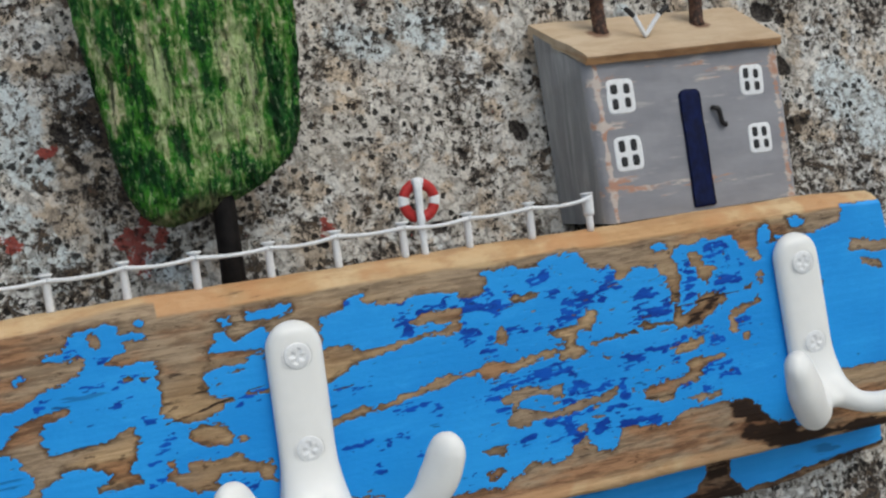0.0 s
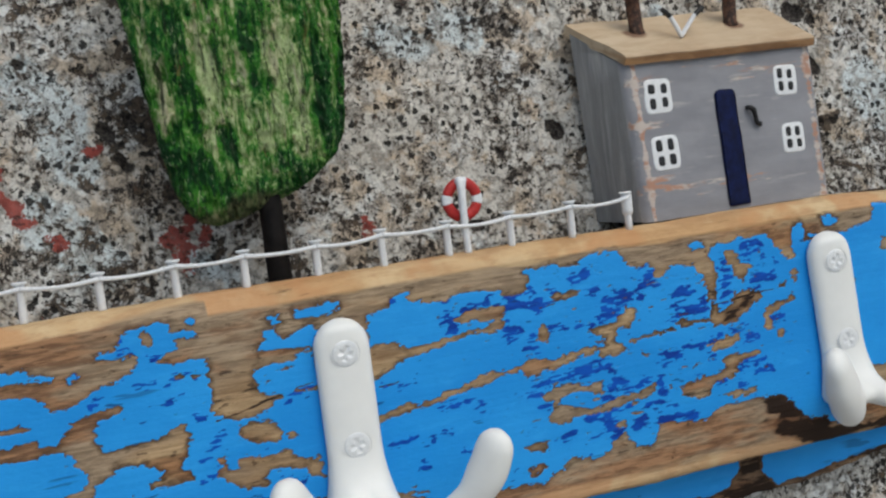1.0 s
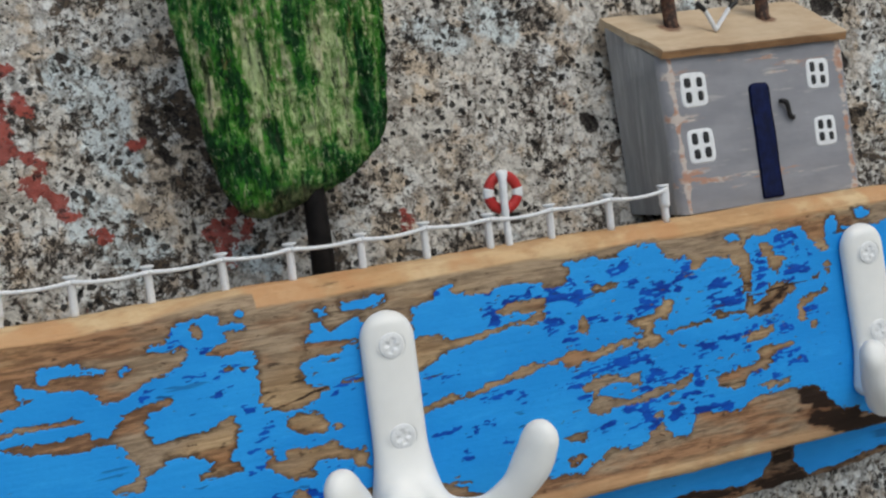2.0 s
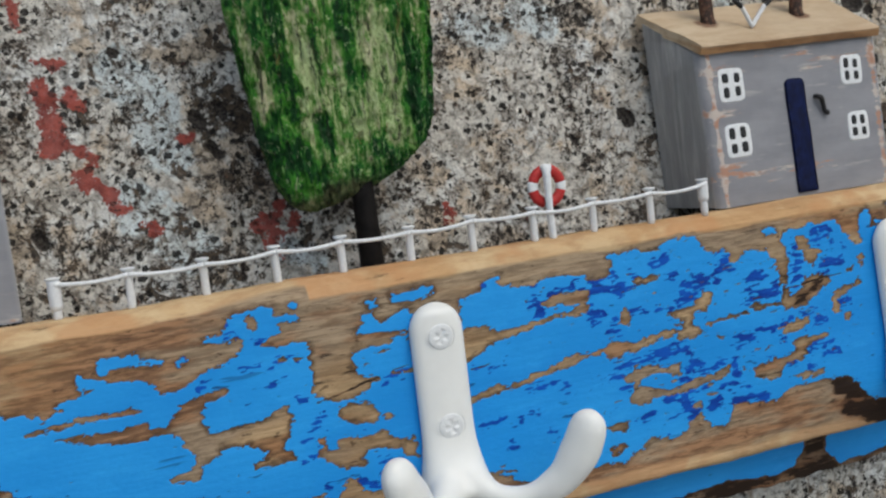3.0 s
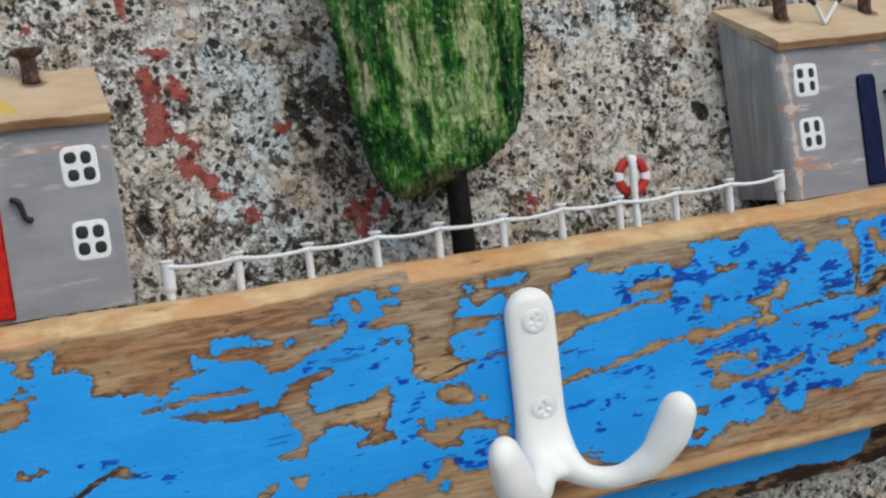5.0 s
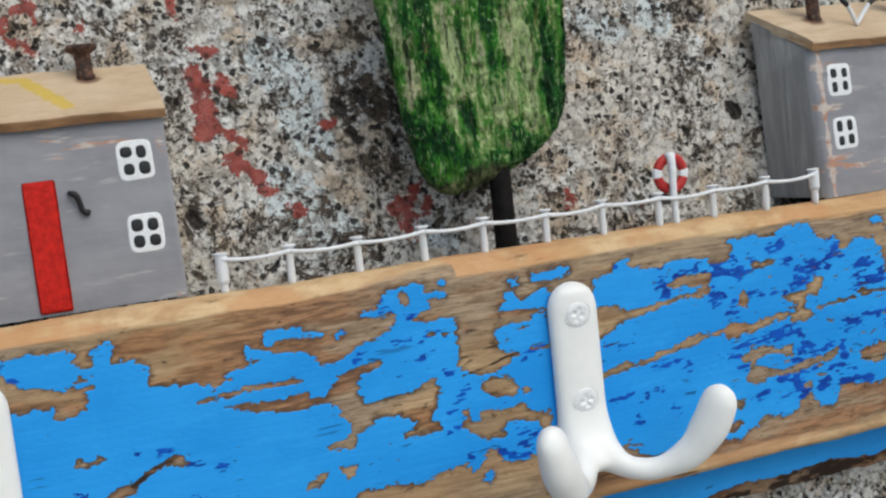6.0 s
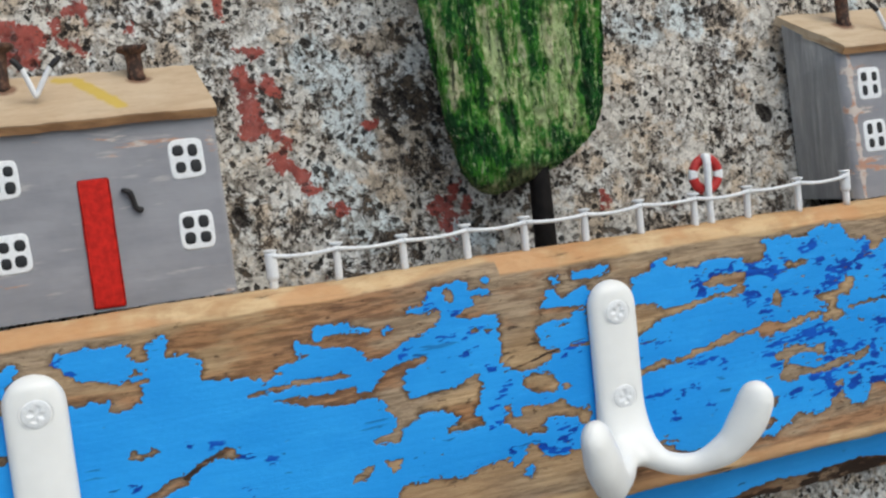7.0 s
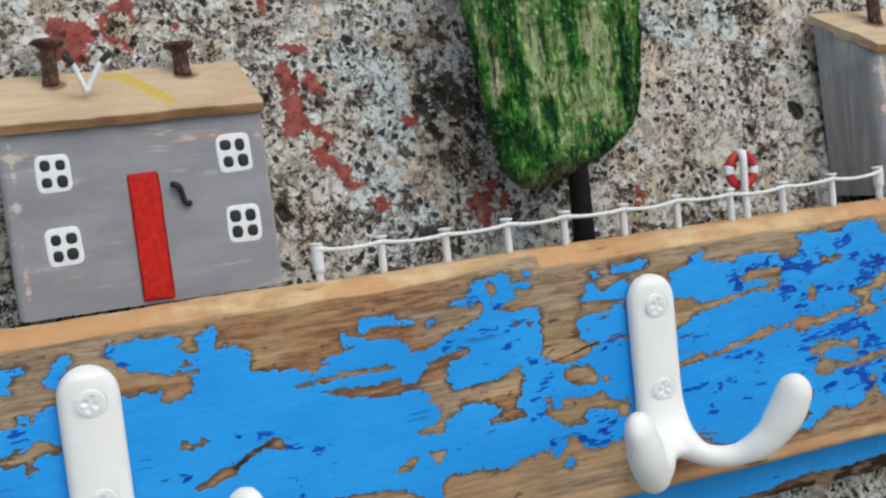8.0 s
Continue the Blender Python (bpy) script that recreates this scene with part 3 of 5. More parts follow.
bare(-140.5, -15.8, -137.8, -15.5, -135.6, -15.9, -137.9, -16.7)
bare(-17.7, -23.4, -15.7, -22.8, -13.3, -23.5, -16.8, -24)
bare(5.2, -25.4, 8.3, -21.8, 11.1, -21.4, 16.5, -22.3, 19.1, -23.8, 24.7, -23.8, 30.4, -23.4, 33.3, -22.7, 38.1, -22.6, 44, -21.9, 46.1, -20.4, 48.7, -21.8, 47.9, -23.9, 43.8, -23.8, 38, -23.6, 35.1, -23.8, 30.2, -25, 24.4, -26.2, 19.6, -27.1, 15.9, -27.6, 13.8, -29.4, 9, -31.2, 6.3, -31.4)
bare(33.6, -18.6, 36.8, -17, 42.7, -16.5, 49.6, -17, 49.4, -19.3, 47.1, -20.9, 40.3, -20.3, 35.5, -20.2)
bare(6.6, -44, 7.8, -41.7, 9.7, -40.9, 14.4, -40.1, 17.3, -39.2, 20, -40.4, 24.8, -39.4, 27.7, -38.2, 32.6, -37.9, 36.5, -36.9, 40.6, -35.3, 45.4, -35.5, 49.4, -35.8, 54.5, -34.5, 58.5, -34.1, 62, -35.4, 61.2, -37.9, 57, -38.6, 54.2, -36.9, 48.2, -37, 44.2, -37.7, 39.2, -39, 35.3, -39.5, 29.4, -40.1, 24.6, -41.2, 19.8, -41.7, 17, -42, 11.4, -42.6)
bare(53.9, -58.1, 58.3, -59, 57.7, -61.2, 53.7, -60.7)
bare(52.2, -65.1, 55.3, -64.3, 56.5, -66, 54.5, -67.7, 52.3, -67.6)
bare(12.5, -64.9, 14.4, -64.5, 19.6, -65, 19.9, -65.7, 14.3, -65.5, 12.7, -65.9)
bare(64, -16.8, 66.5, -16, 74.2, -17, 73.7, -17.8, 68.3, -18.4, 64.7, -18.3)
bare(77.1, -34.5, 80.1, -33.3, 79.4, -30.8, 74.5, -29.1, 78.8, -28, 82.7, -27.8, 85.7, -26.6, 87.9, -24.4, 89.9, -23.4, 91.4, -25.8, 90.3, -28.4, 88.2, -30.1, 84.3, -30, 83, -33, 85.7, -34.3, 86.8, -36.3, 84.4, -37.7, 80.6, -37.2, 78, -37.9)
bare(52.8, -35.5, 57.6, -33.8, 62, -35.1, 67.7, -34.5, 72.5, -33.7, 77.2, -33.5, 78, -36, 74.1, -35.7, 69.3, -36.8, 65.4, -38, 59.8, -38.1, 56, -39.2, 52.9, -38)
bare(58.3, -27.1, 60.6, -24.6, 62.4, -26, 62, -29.4, 59.9, -29.9, 58.2, -28.8)
bare(87.7, -34.2, 92.6, -33.5, 98.6, -33, 103.8, -32.6, 103.7, -33.5, 98.5, -34, 92.5, -34.5, 88.2, -34.9)
bare(57.7, -44.5, 60.9, -43.7, 66.6, -43, 70.3, -43.7, 72.9, -45.7, 74.9, -44.5, 77.6, -44.7, 77.1, -48.4, 74.5, -47.9, 71.8, -46.5, 68.1, -46.3, 64.3, -46.8, 62.6, -48.6, 60.6, -46.9, 58.6, -47.4)
bare(58.1, -53.2, 60.4, -50.9, 61.3, -48.4, 65, -48.8, 68.5, -50.8, 73, -52.2, 76.9, -51.8, 80.9, -50.2, 85.8, -50.1, 89.7, -49.6, 95, -48.4, 95.3, -50.4, 91.4, -52, 86.4, -52.5, 82.5, -53.3, 76.6, -53.8, 71.9, -53.7, 68.2, -53.2, 65.2, -54.6, 61.5, -54.4)
bare(50.4, -59.2, 54.5, -58.5, 57.3, -59.5, 56.7, -61.7, 51.5, -60.8)
bare(50.6, -66, 53.6, -65.3, 55.8, -64.6, 54.5, -67.4, 51.4, -68.4)
bare(80.7, -57.9, 83.9, -57.5, 84.2, -59.7, 81.3, -59.6)
bare(122.9, -12.6, 127.3, -12.5, 128.9, -16.2, 133.5, -18.6, 130.6, -20.1, 129.2, -22.6, 126.4, -20.4, 125.7, -17.4, 123.2, -15.3)
bare(115.5, -32.7, 116.7, -29.2, 117.3, -27.4, 119.3, -27.7, 120, -30.7, 122.8, -30.2, 124.5, -27.9, 125.8, -25.6, 128.9, -25.4, 135.3, -26.4, 135.1, -28.4, 132.6, -30.3, 129.2, -32.4, 125.8, -34.5, 122.6, -35.4, 117.5, -34.5)
bare(104.3, -31.7, 106.8, -30.9, 111.8, -31.4, 116.3, -31.3, 116.1, -33, 110.6, -33.1, 106.5, -33.3)
bare(114.6, -40.5, 118, -39.7, 121.2, -38.9, 126.6, -38.2, 125.9, -40.6, 122.9, -42, 119.7, -42.7, 115.6, -42.5)
bare(137, -31.9, 139.9, -31.1, 144.2, -30.4, 146.6, -29, 147.6, -30.8, 144, -32.2, 139.5, -34.2, 137.6, -34.7, 139.4, -37.6, 138.1, -39.7, 135.9, -38.4, 135, -35)
bare(147.2, -21.3, 149.2, -20.9, 149.5, -23.5, 148, -25.6, 146.5, -23.7)
bare(142.2, -25.9, 144.8, -25.1, 145.3, -26.4, 142.5, -26.9)
bare(140.4, -39.5, 142.4, -39.7, 141.6, -42.3, 139.8, -41.4)
bare(119.3, -45.7, 123.7, -44.1, 128.8, -45.1, 132.4, -44.6, 133.1, -46, 127.5, -47.3, 124.5, -47.7, 124.2, -50.2, 121.8, -51.7, 116.5, -52.1, 114.6, -53, 114.3, -55.4, 110.9, -56.4, 107, -55.1, 104.1, -53.6, 103, -51.1, 107.6, -50.1, 112.7, -49.6, 117.9, -49.7, 120.1, -48.5)
bare(117.9, -56.1, 122.3, -55.7, 126.5, -55.8, 130.3, -56, 130.7, -57.7, 126.2, -58.3, 122.1, -58)
isle(-173.9, -14.9, -172, -13.6, -170.1, -9.9, -169.3, -8.9, -166.6, -9.4, -165.9, -10.7, -168.2, -13.1, -170.2, -17.4, -173.4, -15.7)
isle(-24.4, -22.3, -21.3, -21.9, -18.5, -22, -13.7, -21.8, -11.6, -20.1, -7.5, -19.7, -7.4, -29.6, -12.6, -29.5, -17.4, -29.9, -23, -29.1, -24.6, -27.5, -22.7, -26.1, -24.6, -24.5)
isle(-22.4, -17.7, -22.2, -15.9, -19.6, -14.9, -20.5, -12.8, -18.4, -12.6, -16.7, -14.2, -14.9, -15, -11, -14.7, -8, -13.1, -5.7, -13.4, -6.6, -18.4, -12.3, -18.1, -16.1, -17.8, -19, -17.7)
isle(-18.6, -8.8, -16.1, -8.7, -15.6, -11, -17.4, -11.7, -18.6, -10.5)
isle(-11.3, -8.2, -7.5, -8.2, -3.5, -7.6, 0.8, -8, 1, -9.9, -2.9, -10.9, -7.7, -10.9, -10.7, -10)
isle(-39.9, -6.1, -38.6, -5.6, -38.1, -7.4, -39.9, -7.6)
isle(-90.9, -12.5, -89.5, -12, -83.8, -12.1, -81, -11.9, -80, -13.5, -74, -15.1, -74.6, -16.1, -80, -14.8, -85, -14.9, -88.3, -15.5, -90.9, -15.5)
isle(-71.5, -15.8, -69.2, -14.6, -68.5, -16.1, -71, -17.2)
isle(-32.6, -63.4, -30.4, -62.8, -29.1, -64.1, -30.4, -65.7, -32.4, -65.3)
isle(111.8, -8.7, 114.4, -8.5, 116.4, -9.5, 114.8, -10.5, 112.2, -10.3)
isle(159.8, -6.9, 164.2, -7, 166.7, -8.6, 165, -10.2, 161.3, -9.7)
bare(182.8, -16.6, 198, -19.0, 198, -23.0, 182.0, -20.2)
bare(186.6, -23.2, 194, -25.6, 194, -27.6, 186, -25.2)
bare(168.4, -28.4, 170.8, -29, 170.4, -33.2, 168.2, -32.8)

# darker blue flakes: (x0, z0, x1, z1, radius)
DEEP_1 = [
    (71.2, -13.2, 76, -12.2, 1.3), (72.1, -14.1, 74, -13.6, 0.9), (63.6, -14.8, 65.4, -15.1, 0.9), (57.7, -18.5, 64.1, -18.7, 1.6), (55, -18, 59.3, -20.4, 1.1), (63.1, -26.1, 66.9, -25.9, 0.9), (77.2, -17.8, 78.2, -17.7, 1.1), (85.7, -18.9, 88.4, -20.2, 1.5),
    (81.6, -20.8, 83.4, -21.4, 1.1), (85.4, -21.4, 89.2, -21.2, 1.4), (81.1, -24.9, 85, -24.7, 1.7), (76, -27.5, 81.8, -26.8, 0.8), (94.4, -18.6, 93.1, -21.8, 1.5), (95.9, -14.5, 98.5, -17.5, 1.5), (97.5, -17.4, 100.3, -18.3, 0.8), (104.7, -23.2, 109.7, -23.2, 1.6),
    (104.3, -26.3, 106.1, -28.3, 1.6), (106.1, -28.3, 112.1, -28.5, 1.8),
]
DEEP_2 = [
    (114.5, -25.3, 114, -29.7, 1.6), (102, -29.7, 103.9, -29.7, 0.8), (105.8, -39.7, 112.8, -40, 1.1), (98.7, -40.5, 104.7, -40.7, 1.5), (97.4, -42.9, 105.3, -43.5, 0.4), (70.7, -40.2, 78.3, -39.9, 1.9), (61.3, -40.9, 67.8, -41.3, 1.6), (56.6, -41.7, 60.3, -41.9, 1.1),
    (80.2, -40.2, 80.9, -42.1, 1.3), (81.7, -43.9, 86, -48.2, 1.3), (79.2, -48.6, 81.3, -47.3, 1.5), (78.1, -49.3, 79.9, -50.5, 1.5), (53.6, -43.7, 57.2, -44.4, 1.1), (56.7, -48.5, 59.4, -48.5, 0.9), (89.9, -48.1, 93, -46.9, 1.3), (96.9, -46.8, 97.3, -52.1, 1.2),
    (92.1, -54.6, 96, -54.5, 1), (98.7, -56.8, 101.9, -55.7, 1),
]
DEEP_3 = [
    (80.4, -54.1, 86.3, -53.8, 0.9), (71.8, -54.1, 74.7, -54.3, 1.5), (76.4, -55.8, 78.4, -55.4, 1.1), (78, -57.9, 81.7, -59.5, 1.9), (79.5, -61.7, 81.6, -60.4, 1.5), (87.5, -59.8, 89.6, -58.5, 1.7), (95.5, -59.3, 107.3, -60.8, 1.5), (63.8, -58.4, 66.7, -57.7, 1.1),
    (70.1, -60.3, 74.8, -60.7, 0.8), (54.3, -31.2, 57, -31.2, 0.9), (71.4, -26.7, 72, -26.5, 0.8), (130.5, -12, 131.3, -13.9, 1.8), (133.5, -12.4, 136.7, -12, 1.3), (122.7, -16.1, 123.5, -18.8, 1.7), (123.9, -20.7, 122, -22.2, 1.2), (121.5, -26.5, 123.8, -25.1, 1.3),
    (133.5, -22.2, 139.8, -22.3, 1.2), (132.1, -24.7, 134.1, -25.9, 0.8),
]
DEEP_4 = [
    (141.3, -18.1, 141.7, -19, 0.6), (124.5, -36.8, 127.7, -36.4, 1.2), (129.3, -40.7, 132.5, -40, 1.2), (126.6, -46.1, 130.8, -46, 1), (131.5, -49.2, 133.7, -48.7, 1.5), (125.1, -49.4, 127.3, -48.9, 1.1), (124.6, -54.2, 126.7, -54.2, 0.8), (131.1, -52.4, 136.5, -51.6, 0.8),
    (116, -38.8, 119.2, -38.2, 0.8), (115.4, -44.1, 115.7, -43.6, 0.8), (117.5, -52.5, 119.6, -52.5, 0.8), (137.2, -36.3, 141.9, -36.2, 0.8), (136.2, -16.4, 137.2, -17.4, 0.6), (116.9, -22.2, 118.1, -24.2, 0.8), (32, -17.4, 32.6, -20.9, 1.7), (30, -18.7, 30.8, -19.7, 0.9),
    (36.9, -16.5, 44.8, -14.8, 0.8), (47.3, -18.2, 52.5, -16.4, 2),
]
DEEP_5 = [
    (53.6, -14.8, 57.7, -13.8, 1.6), (58.1, -19, 64.2, -19.1, 1.8), (49.7, -23.4, 52.5, -25.1, 1.6), (49.4, -26.3, 52.4, -25.9, 1.1), (55.2, -28.1, 57.2, -27.6, 0.8), (55.8, -31.2, 57.9, -30.8, 1.2), (30.7, -12.4, 32.5, -12.7, 0.5), (11.4, -50.1, 15.1, -50, 0.5),
    (17, -49.5, 18.1, -48.8, 0.6), (20.6, -51.1, 23.4, -51.1, 0.8), (19.9, -56.9, 20.4, -57.9, 0.8), (27.3, -42.1, 31.1, -42.5, 0.8), (38.6, -44.2, 39.1, -44.9, 0.8), (34.1, -41.7, 35.5, -42.3, 0.5), (10.6, -33.4, 15.1, -33.9, 0.7), (16.1, -33.7, 19.9, -32.7, 0.4),
    (51.4, -44.1, 53.4, -44.1, 0.6), (27.4, -49.5, 29.3, -49.5, 0.6),
]
DEEP_6 = [
    (32.4, -56.4, 33.9, -56.7, 0.6), (14.7, -10.7, 16.1, -9.8, 0.7), (-56.9, -9.8, -56.4, -10.2, 0.7), (-57.5, -12.2, -55.8, -12.9, 0.9), (-57.8, -17.8, -57.1, -16.3, 1.2), (-50.7, -14, -48.9, -14.3, 0.7), (-15.6, -30.9, -7.8, -30.1, 1), (-45.2, -20.7, -39.8, -21, 0.4),
    (-52.2, -27.3, -43.1, -26.5, 0.4), (-55, -21.5, -46.2, -21.7, 0.3), (-40.1, -32.3, -38.7, -32.6, 0.7), (-36.1, -38, -35.3, -39, 0.7), (-38.3, -41, -34.3, -38, 0.5), (-40.9, -48.1, -38.1, -47.8, 0.9), (-40.5, -44, -38.6, -43.5, 0.5), (-19, -54, -15.2, -54.2, 0.9),
    (-22.6, -60.2, -18.7, -60.1, 1.1), (-27, -57.6, -22.5, -59.4, 0.9),
]
DEEP_7 = [
    (-20.2, -56.4, -16.5, -57.9, 0.8), (-65.7, -23.4, -64.8, -22.9, 0.9), (-35.5, -57.7, -34.6, -58.3, 0.7), (-180, -11.1, -177.3, -10.8, 0.8), (-182.4, -27, -179.7, -26.8, 0.8), (-174, -18.6, -171.3, -19.1, 1.1), (-157.8, -10.3, -156.4, -10.1, 0.4), (-154.7, -13.3, -153.2, -14.3, 0.6),
    (-155.1, -21.3, -153, -22.2, 0.6), (-156.5, -43.3, -156, -44.9, 0.8), (-142.4, -45.5, -141.6, -45.7, 0.6), (-127.2, -37.9, -127, -38.4, 0.4), (-121.2, -38.3, -118.8, -38, 0.6), (-114, -43.1, -109.4, -44.1, 0.3), (-106.4, -45.1, -104.9, -45.8, 0.3), (-112.7, -51.7, -110.9, -56, 0.4),
    (-69.8, -14.3, -69.6, -15.1, 0.5),
]
DEEP = DEEP_1 + DEEP_2 + DEEP_3 + DEEP_4 + DEEP_5 + DEEP_6 + DEEP_7

CRACK = [
    (-128.5, -45.5, -122.9, -42.6, 0.7), (-122.9, -42.6, -117.2, -40.2, 0.5),
    (-35.7, -34.1, -8.6, -28.3, 0.1), (105.8, -29.4, 143.8, -26.3, 0.1),
    (9.6, -33.4, 15.3, -32.9, 0.2),
]
DARK = [
    (120.0, -34.5, 136.0, -25.5, 0.8), (137.4, -61.9, 154.0, -71.5, 3.6), (139.5, -70.4, 153.6, -75.1, 3.2), (157.7, -76.8, 190.1, -77.7, 1.6), (141.9, -67.3, 145.9, -69.0, 2.1),
]
TREE_DEEP_1 = [
    (-45.6, 74.7, -44.2, 60.8, 1.6), (-42.8, 52.9, -40.2, 35.5, 1.6), (-32, 73.7, -30.7, 64.3, 2.9), (-29.9, 58, -28.4, 50, 3.4), (-30.3, 48.6, -28.4, 43.7, 2), (-33.5, 42.6, -32.5, 31.4, 3.2), (-28.6, 35.7, -24.8, 25.7, 2.2), (-14, 70.8, -11.6, 62.7, 2.5),
    (-21.1, 41.3, -19.4, 34.7, 1.7), (7, 64.4, 7.4, 53, 1.6), (10.2, 60.9, 7.7, 33.2, 1.6), (-10, 33.6, -5.1, 30.6, 1.7), (-9.2, 54.5, -7.4, 47.9, 1.1), (5.8, 46.6, 8, 38.2, 2), (-4.9, 32.2, -0.3, 25.9, 2), (-43, 51.4, -39.4, 41.7, 1.3),
]
TREE_DEEP = TREE_DEEP_1
TREE_PALE_1 = [
    (-41.2, 71.3, -39.2, 61.9, 2.4), (-37.8, 60.2, -35.8, 44.4, 2.2), (-25.8, 70.1, -24.2, 63.7, 1.9), (-22.9, 60.5, -21.8, 49.3, 2.5), (-2.4, 66.7, -2.2, 53.8, 3.2), (-6.5, 47.8, -5.8, 39.6, 2.9), (-12.3, 50, -10.3, 45, 2.4), (1.1, 51.9, 0.6, 34, 2.2),
    (-18.1, 58.5, -17.2, 52, 1.4), (-18.4, 49, -20.7, 44.4, 1.6), (-12.2, 43.5, -9.6, 36.8, 2), (-25.4, 47.3, -25.2, 46.5, 1.3), (-26.1, 39.4, -25.2, 36.1, 1.4), (1.4, 61.6, 3.4, 56.6, 1.7),
]
TREE_PALE = TREE_PALE_1

# flakes of old red paint on the wall
REDS = []


def red_flake(*v):
    REDS.append(list(zip(v[::2], v[1::2])))


red_flake(-92.8, 67.4, -89.4, 67.6, -84.4, 66.8, -84.1, 65.1, -85.7, 63.5, -88.1, 64.9, -91.3, 65.6, -92.4, 66.2)
red_flake(-93, 62, -90.2, 61.4, -88.1, 57.9, -87.9, 52.9, -87.6, 48.7, -86.4, 44.4, -84.1, 42.8, -81.7, 40.8, -79.4, 38.6, -80.3, 35.6, -81.7, 34.5, -80.2, 32.7, -77.9, 29.9, -74.7, 27.8, -75.9, 25.3, -73.5, 23.3, -73.1, 21.9, -76.3, 21.9, -77.8, 23.8, -79.2, 26.6, -81.5, 29.4, -86.5, 30.3, -87.7, 31.5, -86, 34.2, -83.3, 35.6, -82.4, 38, -84.3, 40.8, -87.6, 42, -89.1, 39.6, -92.1, 39.9, -93.9, 41.8, -94.2, 43.5, -92.2, 45.8, -94.3, 49.3, -93.1, 51.7, -93.9, 55.1, -94.4, 58.5)
red_flake(-85.6, 57.7, -82.9, 58.3, -81.9, 55.7, -80.9, 53.9, -81.7, 52.3, -83.5, 53.8, -85.8, 55.7)
red_flake(-56, 40.9, -51.3, 42, -50.6, 40.4, -52.6, 38.8, -54.4, 39)
red_flake(-39.8, 13.8, -36.8, 15.3, -32.9, 16, -30.6, 19, -26.5, 20.7, -25.7, 19.8, -28.9, 17, -32.3, 12.9, -32.1, 11.1, -28.6, 11.5, -26.3, 13.9, -25.1, 16.5, -24.2, 15.5, -24.6, 11.9, -26.9, 9.5, -30.9, 8.2, -31.8, 5.6, -31.9, 2.9, -34.3, 3.6, -35.9, 7, -33.6, 9.5, -34.3, 11.9, -38.2, 11.3, -39.6, 12.6)
red_flake(-69.6, 18.5, -66.7, 17.3, -63.6, 16.3, -65.6, 14.9, -67.4, 14.4, -68.1, 16.2)
red_flake(-139.9, 82, -136.6, 84.2, -133.8, 87.9, -132.8, 82.3, -133.8, 79, -135.6, 80.2, -137.8, 81.1, -140.7, 79.7, -141.9, 77.5, -141.6, 75.1, -139.6, 73.4, -137.3, 73.6, -135.4, 70.7, -133.6, 69.8, -136.4, 68.9, -137.9, 71.4, -140.6, 71.9, -142.6, 73.3, -143.3, 76, -143.7, 79.2)
red_flake(-157.1, 80.1, -147.2, 77.9, -145, 75.4, -146.4, 73.2, -148.3, 70.2, -148.1, 66.9, -159, 67.2)
red_flake(-96.6, 84.9, -94.3, 84.7, -94.2, 78.2, -94.8, 75.8, -96.5, 76.7)
red_flake(-123, 76.9, -120.7, 76.5, -120.5, 74.2, -122.4, 74)
red_flake(20.5, 10.3, 22.5, 11.4, 25.4, 7.8, 24.4, 4.8, 21.1, 5)

# dark mottle of the wall; the first two lines paint the tree's shadow
W_MOTTLE_SHADOW = [
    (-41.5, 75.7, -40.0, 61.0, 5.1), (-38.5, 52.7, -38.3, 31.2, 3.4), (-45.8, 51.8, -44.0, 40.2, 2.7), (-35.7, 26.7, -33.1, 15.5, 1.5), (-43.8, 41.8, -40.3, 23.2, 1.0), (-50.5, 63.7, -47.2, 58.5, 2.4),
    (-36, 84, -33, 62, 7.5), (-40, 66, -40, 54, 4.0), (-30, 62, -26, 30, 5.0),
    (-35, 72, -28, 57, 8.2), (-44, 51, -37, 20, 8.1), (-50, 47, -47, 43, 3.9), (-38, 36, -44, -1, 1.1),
    # third stroke here: shadow beside the left house, painted dark
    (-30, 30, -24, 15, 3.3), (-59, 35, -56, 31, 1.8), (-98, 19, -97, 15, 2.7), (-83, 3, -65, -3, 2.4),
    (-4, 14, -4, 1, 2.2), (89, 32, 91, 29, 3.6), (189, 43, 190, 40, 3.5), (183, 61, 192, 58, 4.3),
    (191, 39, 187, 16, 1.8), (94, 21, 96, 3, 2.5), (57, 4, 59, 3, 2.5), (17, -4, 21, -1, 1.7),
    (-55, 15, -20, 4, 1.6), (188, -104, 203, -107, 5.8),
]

W_PIT_SHADOW = [
    # holes; the last on this line paints the left house's shadow black
    (89.5, 31.5, 90.5, 29.8, 2.6), (189, 42.5, 190, 40.5, 2.4), (183, 61, 186, 60, 3.0), (191.5, 57.5, 192, 57, 1.8), (-98, 18.5, -97, 16, 1.8),
    (57.5, 4, 59, 3.4, 1.8), (-50, 47, -48.5, 44, 1.8), (-43, 49, -42, 46, 1.4), (-46.5, 38, -45, 35, 1.5), (-38.5, 34, -42.5, 8, 0.35),
    (-42.5, 8, -43.5, -2, 0.4), (196, 66, 197, 64, 1.4), (186, 24, 187, 22, 1.2), (69, 26, 70, 25, 1.2), (20, 4, 21, 3.5, 1.3), (-71, 68, -70, 67, 1.2),
]
W_PALE = [
    (-70, 62, -59, 49, 7.9), (-69, 22, -56, 8, 8.8), (36, 65, 48, 61, 5.8), (-30, 5, -21, -0, 4.5),
    (58, 68, 65, 64, 7.1), (132, 65, 133, 63, 3.8), (209, 33, 221, 18, 10.0), (-63, 44, -58, 37, 6.4),
]


